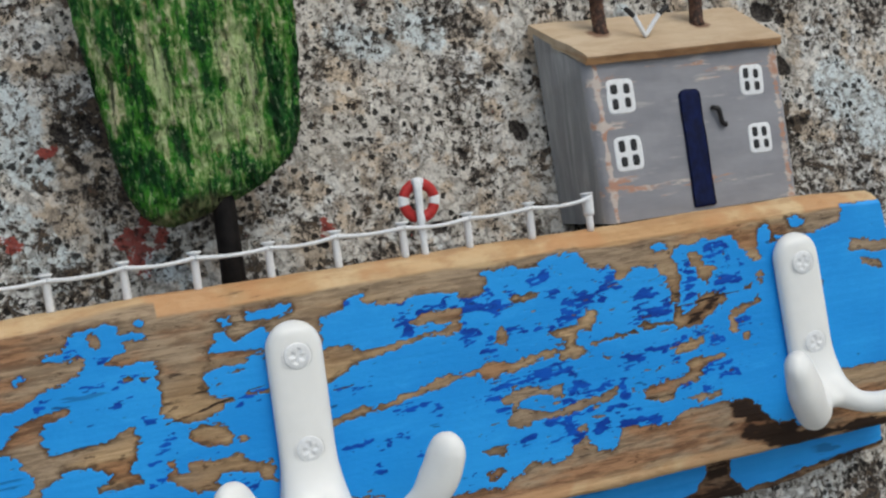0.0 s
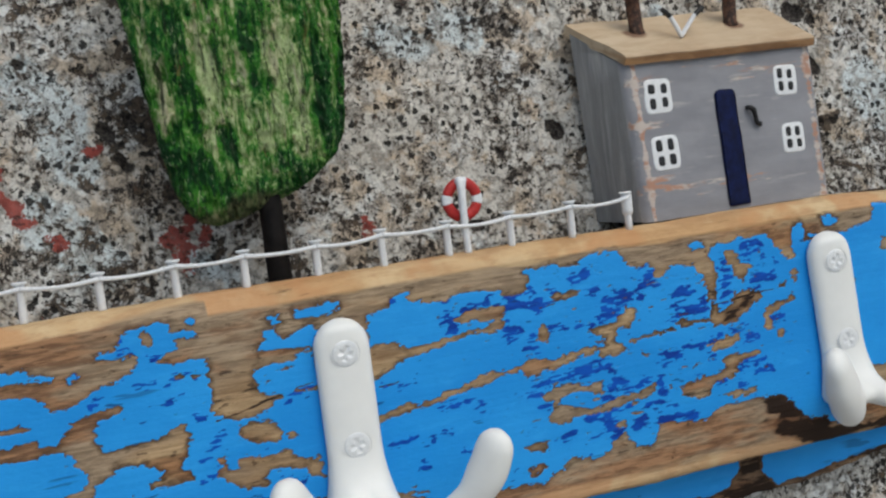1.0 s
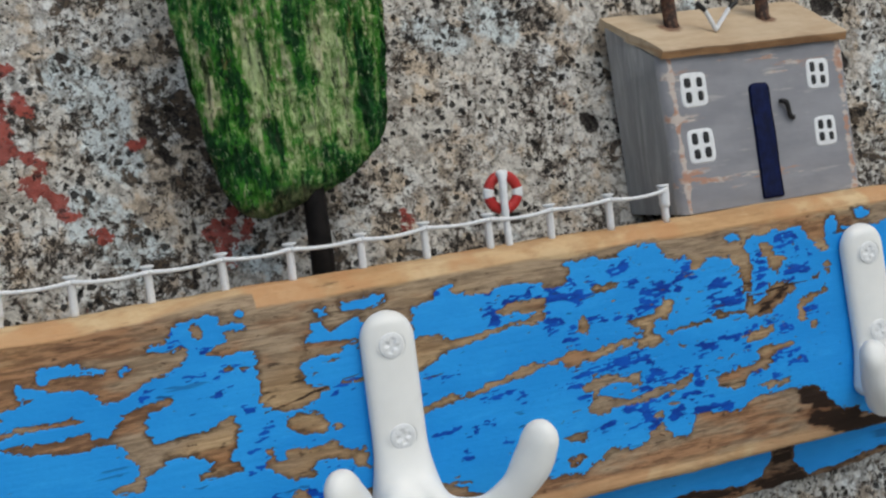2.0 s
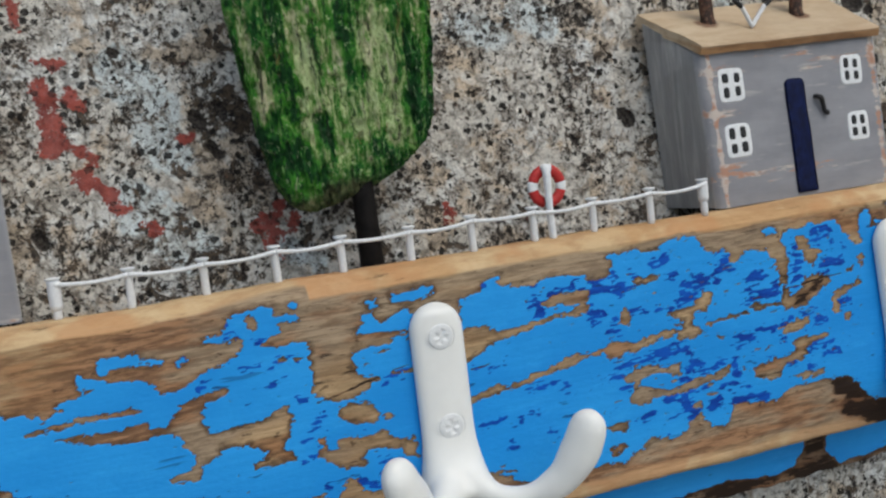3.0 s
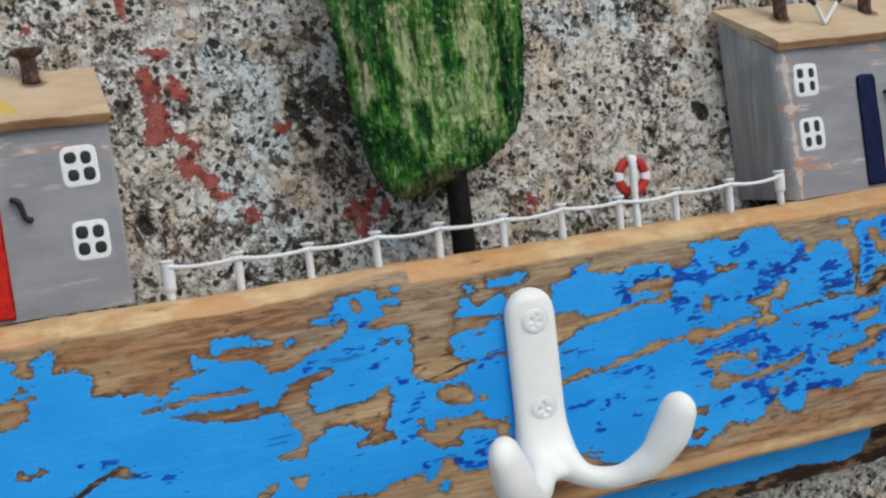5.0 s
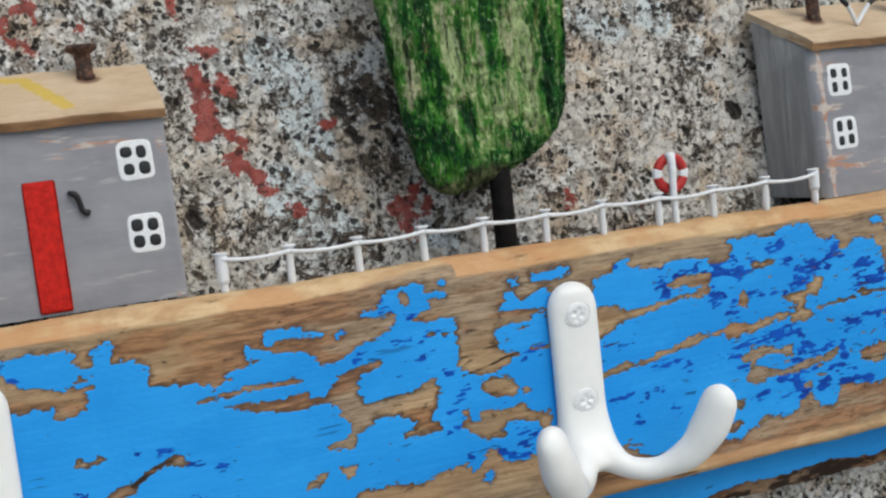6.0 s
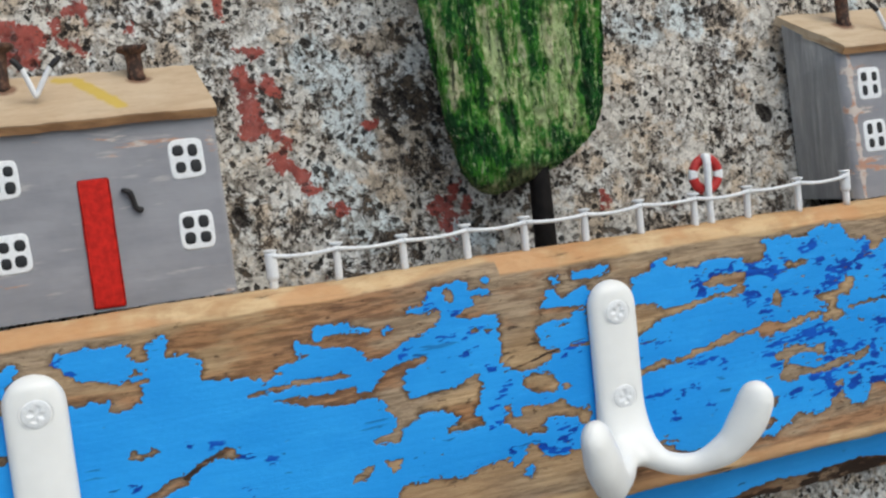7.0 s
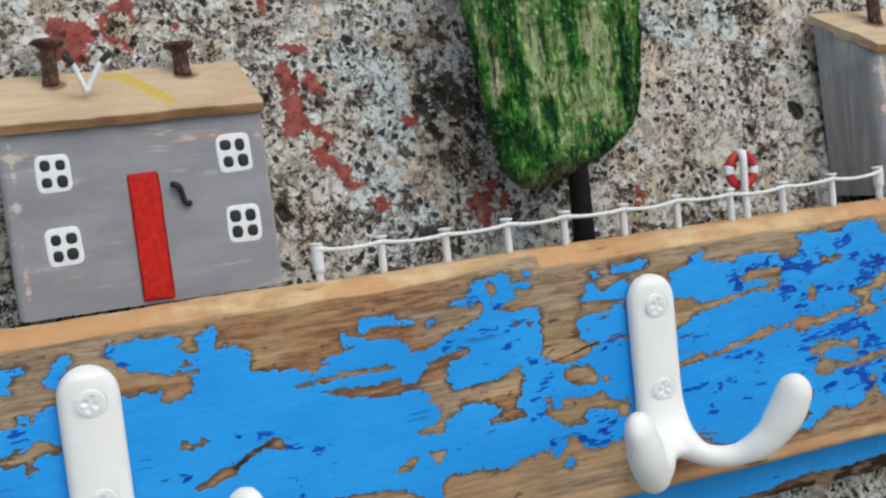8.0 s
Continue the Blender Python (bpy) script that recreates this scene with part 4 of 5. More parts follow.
# ---- the wall behind and the ground ----
def spread(low, high, step, reach, count):
    inner = np.arange(low, high + step / 2, step)
    g = np.geomspace(step * 2, reach, count)
    return np.concatenate([low - g[::-1], inner, high + g])


def build_wall():
    x, z = np.meshgrid(spread(-215, 260, 1.1, 2500, 24), spread(-125, 100, 1.1, 900, 24))
    wx, wz = x + 2.5 * layers(x / 9, z / 9, 3), z + 2.5 * layers(x / 9, z / 9, 8)
    inside = ramp(np.abs(x - 20), 420, 260) * ramp(np.abs(z), 260, 150)
    y = 40 - 0.03 * np.clip(x, -300, 300) + 0.10 * (np.clip(z, -150, 150) - 35)
    y = y + inside * (1.1 * layers(x / 22, z / 22, 21, 3) + 0.5 * layers(x / 3.2, z / 3.2, 31, 3))
    dark = strokes(wx, wz, W_MOTTLE_SHADOW)
    y = y + 0.5 * ramp(dark, 1.0, -2.0)
    y = y + 1.0 * ramp(layers(x / 4.5, z / 4.5, 51, 2), 0.45, 0.75)
    # real pits, with one painted shadow among them
    pit = ramp(strokes(x + 1.0 * layers(x / 2.5, z / 2.5, 45), z + 1.0 * layers(x / 2.5, z / 2.5, 46), W_PIT_SHADOW), 0.5, -0.6)
    y = y + 1.4 * pit
    places = np.stack([x, y, z], -1) * MM
    red = np.full(x.shape, -2.0)
    for corners in REDS:
        red = np.maximum(red, local(x + 1.4 * layers(x / 2.2, z / 2.2, 41), z + 1.4 * layers(x / 2.2, z / 2.2, 43), corners))
    red = np.clip(red * 0.8 + 0.25, -2, 0.95)
    fields = {
        "pit": pit,
        "red": red,
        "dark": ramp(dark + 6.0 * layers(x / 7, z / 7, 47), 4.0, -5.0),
        "pale": np.clip(-strokes(wx, wz, W_PALE) / 4.0, -1.0, 0.6),
    }
    # the back of the wall closes the section
    places = places[::-1]
    back = places[[-1, 0]].copy()
    back[..., 1] = 0.30
    fields = {k: np.concatenate([v[::-1], v[[0, -1]]]) for k, v in fields.items()}
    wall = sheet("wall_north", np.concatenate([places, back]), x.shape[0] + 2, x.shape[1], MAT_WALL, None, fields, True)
    return tagged(wall, "rough grey speckled concrete wall with flakes of old red paint", "wall", kind="structure")


# unseen sheet, added to close the place and bounce light up at the rack
def build_ground():
    bm = bmesh.new()
    bmesh.ops.create_grid(bm, x_segments=40, y_segments=40, size=40)
    for v in bm.verts:
        v.co.z = -1.02 + 0.004 * noise.noise(v.co * 0.8)
    return tagged(part("ground", bm, MAT_GROUND), "plain grey ground below the wall, unseen, added to bounce light", "ground", kind="structure")


build_wall()
build_ground()


# ---- the coat rack ----
def section_rows(profile):
    """Rows of (y, z) round a section from (y, z, steps) corners."""
    out = []
    for (y0, z0, k), (y1, z1, _) in zip(profile, profile[1:] + profile[:1]):
        for i in range(k):
            out.append((y0 + (y1 - y0) * i / k, z0 + (z1 - z0) * i / k))
    return np.array(out)


def paint_fields(x, z):
    g = z - 0.06 * x
    wx = x + 0.8 * layers(x / 2.2, g / 1.0, 5, 3)
    wz = z + 0.35 * layers(x / 2.0, g / 1.0, 9, 3)
    jag = 0.95 * layers(x / 1.9, g / 0.75, 15, 4) + 0.22 * np.sign(layers(x / 1.5, g / 0.7, 16, 2))
    paint = region(wx, wz, TOP + BOTTOM[::-1])
    for corners in ISLES:
        paint = np.maximum(paint, local(wx, wz, corners))
    for corners in BARE:
        paint = np.minimum(paint, -local(wx, wz, corners))
    crack = strokes(x, z + 0.5 * layers(x / 6, x * 0, 12), CRACK) + 0.35 * layers(x / 2, z, 13)
    paint = np.minimum(paint + jag, crack * 2.5)
    busy = ramp(x, 25, 60) * ramp(x, 160, 130) + 0.35 * ramp(x, -75, -50) * ramp(x, 5, -20)
    fleck = layers(x / 4.2, g / 1.15, 77, 4)
    paint = np.minimum(paint, 3.0 * (0.70 - 0.16 * busy - fleck))
    flakes = layers(x / 2.6, g / 0.62, 64, 4)
    spread_out = -strokes(wx, wz, DEEP)
    deep = np.maximum(np.clip(spread_out, -4, 1.0) * 1.0 + 3.0 * flakes - 0.25, (flakes - 0.72 + 0.18 * busy) * 3.5)
    stain = np.maximum(ramp(strokes(wx, wz, DARK) + 2.2 * layers(x / 5, z / 1.6, 71), 1.8, -1.6), 0.8 * ramp(crack, 0.35, 0.0))
    return np.clip(paint, -3, 3), np.clip(deep, -2, 2), stain


def build_rack():
    rack = thing("coat_rack", 0, 11, -79, "driftwood coat rack board with flaking bright blue paint", "coat rack")
    rack_base = Vector((0, 11, -79))
    # front board
    profile = [(12, -78.5, 4), (1.0, -78.8, 2), (0.2, -78.2, 1), (0, -77.4, 260), (0, -5.2, 8), (0.9, -3.6, 6), (3.0, -2.0, 5), (6.0, -1.0, 5), (12, -1.3, 6)]
    yz = section_rows(profile)
    xs = np.linspace(-197, 197, 1400)
    x, y = np.meshgrid(xs, yz[:, 0])
    z = np.meshgrid(xs, yz[:, 1])[1]
    upper = ramp(z, -14, -3)
    lower = ramp(z, -66, -78)
    droop = -1.9 * ramp(x, 165, 196) - 1.0 * ramp(x, -40, -33) * ramp(x, 20, -30) * ramp(y, 6, 0)
    z = z + upper * (droop + 0.5 * layers(x / 40, x * 0, 81) + 0.25 * layers(x / 6, x * 0, 82)) + lower * (0.5 * layers(x / 30, x * 0, 83) + 0.3 * layers(x / 7, x * 0, 84))
    tilt = np.clip((z + 4) / -16, 0, 1) * 3.0 - 2.0
    x = x * (1 + 0 * z) + ramp(x, 190, 197) * (tilt + 0.5 * layers(z / 4, z * 0, 85)) - ramp(x, -190, -197) * tilt
    paint, deep, stain = paint_fields(x, z)
    front = ramp(y, 1.2, 0.3)
    paint = np.where(front > 0.5, paint, -3)
    fresh = ramp(z + 1.2 * layers(x / 14, z / 3, 91) + np.where(x < -34, 0.3 - 3.0 * ramp(x, -85, -36), 0.9), -5.8, -4.6)
    fresh = np.maximum(fresh, 0.75 * ramp(z + 1.6 * layers(x / 17, z / 2.5, 93, 3) + 1.5 * ramp(x, 120, 150), -72.8, -75.2))
    relief = 0.22 * layers(x / 28, z / 1.3, 95, 4) + 0.10 * layers(x / 9, z / 0.7, 96, 3)
    cover = ramp(paint, -0.15, 0.15)
    y = y - front * (0.12 * cover + relief * (1 - 0.8 * cover))
    z = z + (1 - front) * 0.2 * layers(x / 24, y / 1.2, 97)
    places = (np.stack([x, y, z], -1) - np.array(rack_base)) * MM
    sheet("front_board", places, len(yz), len(xs), MAT_BOARD, rack, {"paint": paint, "deep": deep, "stain": stain, "fresh": fresh}, True)
    # plank behind it, which reaches below
    profile = [(21.5, -95, 3), (14.5, -95.6, 3), (12.6, -94.8, 36), (12.4, -74, 4), (12.4, -4.5, 3), (14.5, -2.4, 4), (21.5, -3.0, 6)]
    yz = section_rows(profile)
    xs = np.linspace(-197.5, 197.5, 700)
    x, y = np.meshgrid(xs, yz[:, 0])
    z = np.meshgrid(xs, yz[:, 1])[1]
    lower = ramp(z, -86, -95)
    z = z + lower * (1.3 * layers(x / 26, x * 0, 181) + 0.7 * layers(x / 5, x * 0, 182) + 5.0 * ramp(x, 150, 196))
    edge = np.interp(x, [-200, 44, 62, 80, 98, 118, 127, 140, 154, 166, 196], [-94, -92.5, -90.2, -90.8, -89.5, -92, -90, -93.5, -93, -91, -88])
    knot = strokes(x, z, [(133.5, -83, 133.5, -88, 4.5), (132, -94, 135, -96, 8)])
    jag = 0.9 * layers(x / 2.4, z / 1.6, 115, 3)
    paint = np.clip(np.minimum(z - edge, knot) + jag, -3, 3)
    paint = np.where(y < 12.9, paint, -3)
    stain = np.maximum(ramp(knot + layers(x / 3, z / 3, 116), 0.5, -1.5) * 0.85, (0.35 + 0.55 * ramp(layers(x / 4, z / 2, 118), -0.4, 0.4)) * ramp(paint, 0.3, -0.3))
    y = y - ramp(paint, -0.15, 0.15) * 0.2 - np.where(y < 12.9, 0.3, 0) * layers(x / 20, z / 1.4, 117)
    places = (np.stack([x, y, z], -1) - np.array(rack_base)) * MM
    sheet("back_plank", places, len(yz), len(xs), MAT_BOARD, rack, {"paint": paint, "deep": paint * 0 - 2, "stain": stain, "fresh": stain * 0}, True, "blue painted plank with a torn lower edge")


build_rack()


# ---- coat hooks ----
def screw_head():
    bm = bmesh.new()
    rings, sides = 22, 48
    grid = []
    for i in range(rings + 1):
        r = 4.35 * i / rings
        ring = []
        for k in range(sides):
            a = 2 * math.pi * k / sides
            px, pz = r * math.cos(a), r * math.sin(a)
            h = 0.75 * math.sqrt(max(0, 1 - (r / 4.5) ** 2)) + 0.1
            cross = min(max(abs(px) - 0.62, abs(pz) - 2.0), max(abs(pz) - 0.62, abs(px) - 2.0))
            h -= 0.32 * max(0.0, min(1.0, 0.5 - cross / 0.6))
            if r > 3.6:
                h = 0.42 - 0.75 * math.exp(-((r - 3.8) / 0.2) ** 2)
            if i == rings:
                h = -1.2
            ring.append(bm.verts.new(Vector((px, -h, pz)) * MM))
        grid.append(ring)
    for a, b in zip(grid, grid[1:]):
        for k in range(sides):
            bm.faces.new((a[k], b[k], b[(k + 1) % sides], a[(k + 1) % sides]))
    bmesh.ops.remove_doubles(bm, verts=bm.verts[:], dist=1e-6)
    return bm


def hook_body(lift=0.0):
    """Rounded back plate with two curved arms that end in flat paddles."""
    bm = bmesh.new()
    whole = []
    # back plate: a half-round bar with a round top
    plate = bmesh.new()
    rings, sides = 48, 24
    grid = []
    for i in range(rings + 1):
        s = i / rings
        top = 57.5 * (s * s * 0.55 + s * 0.45)
        z = 9.1 - top
        w = 7.95 * math.sqrt(max(0.004, 1 - max(0.0, 1 - top / 8.2) ** 2))
        if z < -24:
            w += 2.4 * min(1, max(0, -26 - z) / 17) ** 2
        if z < -42:
            w *= math.sqrt(max(0.05, 1 - ((-42 - z) / 6.6) ** 2))
        d = 5.0 * (1 - 0.75 * max(0.0, 1 - top / 3.5) ** 2)
        if z < -26:
            d += 7.5 * min(1, max(0, -26 - z) / 19) ** 2
        if z < -42:
            d *= math.sqrt(max(0.08, 1 - ((-42 - z) / 6.6) ** 2))
        ring = []
        for k in range(sides):
            a = math.pi * k / (sides - 1)
            ring.append(plate.verts.new(Vector((-w * math.cos(a), -0.2 - d * math.sin(a) ** 0.5, z)) * MM))
        grid.append(ring)
    for a, b in zip(grid, grid[1:]):
        for k in range(sides - 1):
            plate.faces.new((a[k], a[k + 1], b[k + 1], b[k]))
        plate.faces.new((a[0], b[0], b[sides - 1], a[sides - 1]))
    plate.faces.new(grid[0][::-1])
    plate.faces.new(grid[-1])
    whole.append(plate)
    for way in (1, -1):
        if way > 0:
            pts = [(1, -1.0, -36), (4.0, -5.5, -42), (9, -10.5, -46.6), (16.7, -15, -47.3), (24.4, -20, -43.0), (29.2, -23.5, -35.5), (31.3, -25.2, -29.6), (32.2, -25.6, -26.6), (32.7, -25.8, -25.0), (33.0, -25.9, -24.1), (33.1, -26.0, -23.7)]
        else:
            pts = [(-1, -1.0, -36), (-3.5, -5.5, -42), (-7.5, -12, -45.5), (-13, -19, -45.5), (-18.5, -26, -42.5), (-23, -31, -35), (-25.6, -33.6, -28.6), (-26.6, -34.3, -25.8), (-27.1, -34.7, -24.2), (-27.4, -34.9, -23.3), (-27.5, -35.0, -22.9)]
        if way < 0:
            pts = [(px - 0.28 * lift * min(1, -px / 20), py, pz + lift * min(1, -px / 20)) for px, py, pz in pts]
        facing = Vector((-way * 0.62, -0.78, 0.12)).normalized()
        arm = tube(pts, [4.8, 5.0, 3.4, 3.4, 4.7, 5.7, 5.5, 4.8, 3.5, 2.0, 0.8] if way > 0 else [4.8, 5.0, 4.6, 4.6, 6.2, 7.0, 6.0, 5.2, 3.7, 2.1, 0.8], 24, [1, 1, 1, 0.95, 0.8, 0.7, 0.68, 0.68, 0.7, 0.75, 0.8], 7, facing)
        whole.append(arm)
    joined = bmesh.new()
    for piece in whole:
        bmesh.ops.recalc_face_normals(piece, faces=piece.faces[:])
        data = bpy.data.meshes.new("piece")
        piece.to_mesh(data)
        piece.free()
        joined.from_mesh(data)
        bpy.data.meshes.remove(data)
    bm.free()
    return joined


def build_hook(x, z, lean=0.0, lift=0.0):
    hook = thing("coat_hook", x, 0, z, "white enamelled double coat hook screwed to the blue board", "coat hook", "hooks along the rack")
    hook.rotation_euler = (0, radians(lean), 0)
    body = part("body", hook_body(lift), MAT_WHITE, hook, "", True)
    melt = body.modifiers.new("melt", "REMESH")
    melt.mode, melt.voxel_size, melt.use_smooth_shade = "VOXEL", 0.00055, True
    ease = body.modifiers.new("ease", "SMOOTH")
    ease.factor, ease.iterations = 0.5, 30
    for down, turn in ((-0.5, 20), (-25.9, -12)):
        head = part("screw", screw_head(), MAT_SCREW, hook, "silvery cross-head screw", True)
        head.location = (0, -4.75 * MM, down * MM)
        head.rotation_euler = (0, radians(turn), 0)


build_hook(-163.2, -20.6)
build_hook(0, -21)
build_hook(160.4, -20.2, -4.2, 4.3)


# ---- little houses ----
def house_window(parent, x, z, y, seed, dot, size):
    rng = random.Random(seed)
    bm = bmesh.new()
    outline = []
    for k in range(40):
        a = 2 * math.pi * k / 40
        c, d = math.cos(a), math.sin(a)
        wob = 1 + 0.025 * noise.noise(Vector((c * 1.5 + seed, d * 1.5, 0)))
        outline.append((4.85 * wob * math.copysign(abs(c) ** 0.36, c), 5.3 + 5.45 * wob * math.copysign(abs(d) ** 0.36, d)))
    rings = []
    for shrink, depth in ((1.0, 0.9), (1.0, 0.25), (0.97, 0.06), (0.9, 0.0)):
        rings.append([bm.verts.new(Vector((px * shrink, depth, 5.3 + (pz - 5.3) * shrink)) * MM) for px, pz in outline])
    for a, b in zip(rings, rings[1:]):
        for k in range(40):
            bm.faces.new((a[k], a[(k + 1) % 40], b[(k + 1) % 40], b[k]))
    bm.faces.new(rings[-1])
    bmesh.ops.recalc_face_normals(bm, faces=bm.faces[:])
    frame_ob = part("window", bm, MAT_POST, parent, "white painted four-light window", True)
    frame_ob.scale = (size, 1, size)
    frame_ob.location = (x * MM, (y - 0.6) * MM, (z - 5.3 * size) * MM)
    frame_ob.rotation_euler = (radians(-4), radians(rng.uniform(-2, 2)), 0)
    for cx in (-1, 1):
        for cz in (-1, 1):
            rx, rz = dot[0] * rng.uniform(0.88, 1.1), dot[1] * rng.uniform(0.88, 1.1)
            pane = bmesh.new()
            bmesh.ops.create_uvsphere(pane, u_segments=16, v_segments=8, radius=1)
            for v in pane.verts:
                c = v.co
                sx, sz = math.copysign(abs(c.x) ** dot[2], c.x), math.copysign(abs(c.z) ** dot[2], c.z)
                v.co = Vector((sx * rx, c.y * 0.22, sz * rz)) * MM
            ob = part("pane", pane, MAT_PANE, frame_ob, "", True)
            ob.location = ((cx * 2.05 + rng.uniform(-0.2, 0.2)) * MM, -0.02 * MM, (5.3 + cz * 2.25 + rng.uniform(-0.2, 0.2)) * MM)


def roof_slab(width, length, slope, seed, yellow=None, nails=()):
    """A sawn board whose front edge lies at the origin and which rises to the rear."""
    nx = 130
    u = np.linspace(-width / 2, width / 2, nx)
    rows = [(0, 0, 3), (0, 3.0, 26), (length, 3.1, 3), (length, 0, 6)]
    yz = section_rows([(a, b, k) for a, b, k in rows])
    x, y = np.meshgrid(u, yz[:, 0])
    z = np.meshgrid(u, yz[:, 1])[1]
    wob = 0.6 * layers(x / 14, y / 9, seed) + 0.16 * layers(x / 3, y / 3, seed + 3)
    front = ramp(y, 2.0, 0.0)
    edge = front * ramp(z, 3.4, 2.2)
    z = z + wob - front * ramp(z, 2.5, 3.3) * 0.5
    y = y + front * 0.4 * layers(x / 8, z / 3, seed + 5)
    mark = np.zeros_like(x)
    if yellow:
        mark = ramp(strokes(x, y, yellow) + 0.6 * layers(x / 2, y / 2, seed + 9), 0.5, -0.4) * ramp(z, 2.3, 2.7) * 0.85
    tall = np.stack([x, y * math.cos(slope) - z * math.sin(slope), y * math.sin(slope) + z * math.cos(slope)], -1)
    spot = np.full(x.shape, 9.0)
    for sx, sy in nails:
        spot = np.minimum(spot, np.hypot(x - sx - 0.4, y - sy / math.cos(slope) + 0.3) + 0.7 * layers(x / 1.5, y / 1.5, seed + 11))
    return tall * MM, len(yz), nx, {"edge": edge, "yellow": mark, "rust": 0.8 * ramp(spot, 3.9, 2.7) * ramp(z, 1.9, 2.5)}


def nail(parent, x, y, z, height, seed, lean):
    bm = lathe([(2.6, -1.5), (2.5, 0.2), (2.2, 1.0), (2.15, height * 0.5), (2.2, height - 2.6), (2.9, height - 2.0), (4.3, height - 1.2), (4.5, height - 0.5), (4.2, height), (2.6, height + 0.35), (0.6, height + 0.5)], 22)
    for v in bm.verts:
        v.co += 0.00028 * noise.noise_vector(v.co * 450 + Vector((seed, 0, 0)))
    ob = part("nail", bm, MAT_RUST, parent, "rusty flat-headed nail for a chimney", True)
    ob.location, ob.rotation_euler = (x * MM, y * MM, z * MM), (radians(lean[0]), radians(lean[1]), 0)


def build_house(x, y, width, depth, lean, door_paint, door_rows, dot, seed, label, wear, nails, door_label, yellow=None, panes=(), flare=(0, 0), corner=0.6, round_off=0.8):
    house = thing("toy_house", x, y, -1.2, label, "toy house", "houses on the rack")
    slope = radians(26)
    front_top = 49.3
    back_top = front_top + depth * math.tan(slope)
    # body as a closed section run along the width
    nx = 150
    rows = section_rows([(depth, 0, 12), (0, 0, 44), (lean, front_top, 10), (depth + 0.5, back_top, 12)])
    u = np.linspace(-width / 2, width / 2, nx)
    gx, gy = np.meshgrid(u, rows[:, 0])
    gz = np.meshgrid(u, rows[:, 1])[1]
    end = ramp(np.abs(gx), width / 2 - 0.9, width / 2)
    cy, cz = depth / 2, 25
    gy, gz = gy + end * np.sign(cy - gy) * 0.5, gz + end * np.sign(cz - gz) * 0.3
    gy = gy + 0.22 * layers(gx / 9, gz / 4, seed)
    face = ramp(gy, lean + 2.5, lean + 0.5)
    # the worn front corner
    turned = np.clip((round_off - width / 2 - gx) / round_off, 0, 1)
    gy = gy + face * 0.75 * round_off * (1 - np.sqrt(1 - 0.96 * turned ** 2))
    lopside = np.clip(gy / depth, 0, 1) * ramp(gx, 0, -width / 2)
    band = lambda v, at, wide: np.exp(-((v - at) / wide) ** 2)
    # mask of the side faces, which get the streaks and the painted light
    lit_flank = ramp(np.abs(gx), width / 2 - 0.6, width / 2 - 0.1)
    worn = np.full_like(gx, -0.10) - 0.03 * lit_flank + face * (wear[4] * band(gx, -width / 2 + wear[0] + 0.5 * layers(gz / 5, gz * 0, seed + 7), 0.8) + 0.8 * wear[4] * band(gx, width / 2 - 2, 1.6) + wear[1] * band(gz, 9, 2.6) * ramp(gx, 26, 8) + wear[2] * band(gz, 43, 4) + wear[3] * ramp(gx, -12, -width / 2 + 8) * (band(gz, 29.5, 2.2) + 0.5 * band(gz, 15, 5)))
    gx = gx - lopside * (flare[0] + (flare[1] - flare[0]) * gz / 50)
    sheet("body", np.stack([gx, gy, gz], -1) * MM, len(rows), nx, MAT_HOUSE, house, {"wear": worn, "lit_flank": lit_flank}, True)
    places, r, c, fields = roof_slab(width + 1.2, depth / math.cos(slope) + 2.2, slope, seed + 20, yellow, [(n[0], n[1] - lean + 1.6) for n in nails])
    places[..., 0] -= np.clip(places[..., 1] / (depth * MM), 0, 1) * ramp(places[..., 0] / MM, 0, -width / 2) * flare[1] * MM
    roof = sheet("roof", places, r, c, MAT_ROOF, house, fields, True, "sloping pale sawn wood roof")
    roof.location = (0, (lean - 1.6) * MM, (front_top - 0.7) * MM)
    for k, (wx, wz, size) in enumerate(panes):
        house_window(house, wx, wz, lean * wz / 48, seed * 10 + k, dot, size)
    dx, dz0, dw, dh, turn = door_rows
    leaf = block(dw, 1.5, dh, 0.55, 0.16, 24, seed)
    for v in leaf.verts:
        over = max(0.0, v.co.z / MM - dh + corner)
        if over > 0:
            v.co.x *= 1 - 2 * corner / dw * (1 - math.sqrt(max(0.0, 1 - (over / corner) ** 2)))
    door = part("door", leaf, door_paint, house, door_label, True)
    door.location, door.rotation_euler = (dx * MM, -0.6 * MM, dz0 * MM), (radians(-4), radians(turn), 0)
    hx = dx + dw / 2 + 4.9
    grip = tube([(-0.9, 1.4, 5.6), (-1.6, -0.9, 5.9), (-0.3, -1.5, 5.2), (0.5, -1.3, 3.0), (0.9, -1.2, 1.2), (2.1, -1.0, 0.2), (2.6, -0.8, 0.9)], [0.55, 0.75, 0.9, 0.75, 0.75, 0.8, 0.5], 10)
    handle = part("handle", grip, MAT_BLACK, house, "bent black wire door handle", True)
    handle.location = (hx * MM, (lean * 0.5 + 0.2) * MM, 25.4 * MM)
    for k, (nx_, ny_, h, le) in enumerate(nails):
        base = front_top + 2.6 + (ny_ - lean + 1.6) * math.tan(slope)
        nail(house, nx_, ny_, base, h, seed + k, le)
    return house


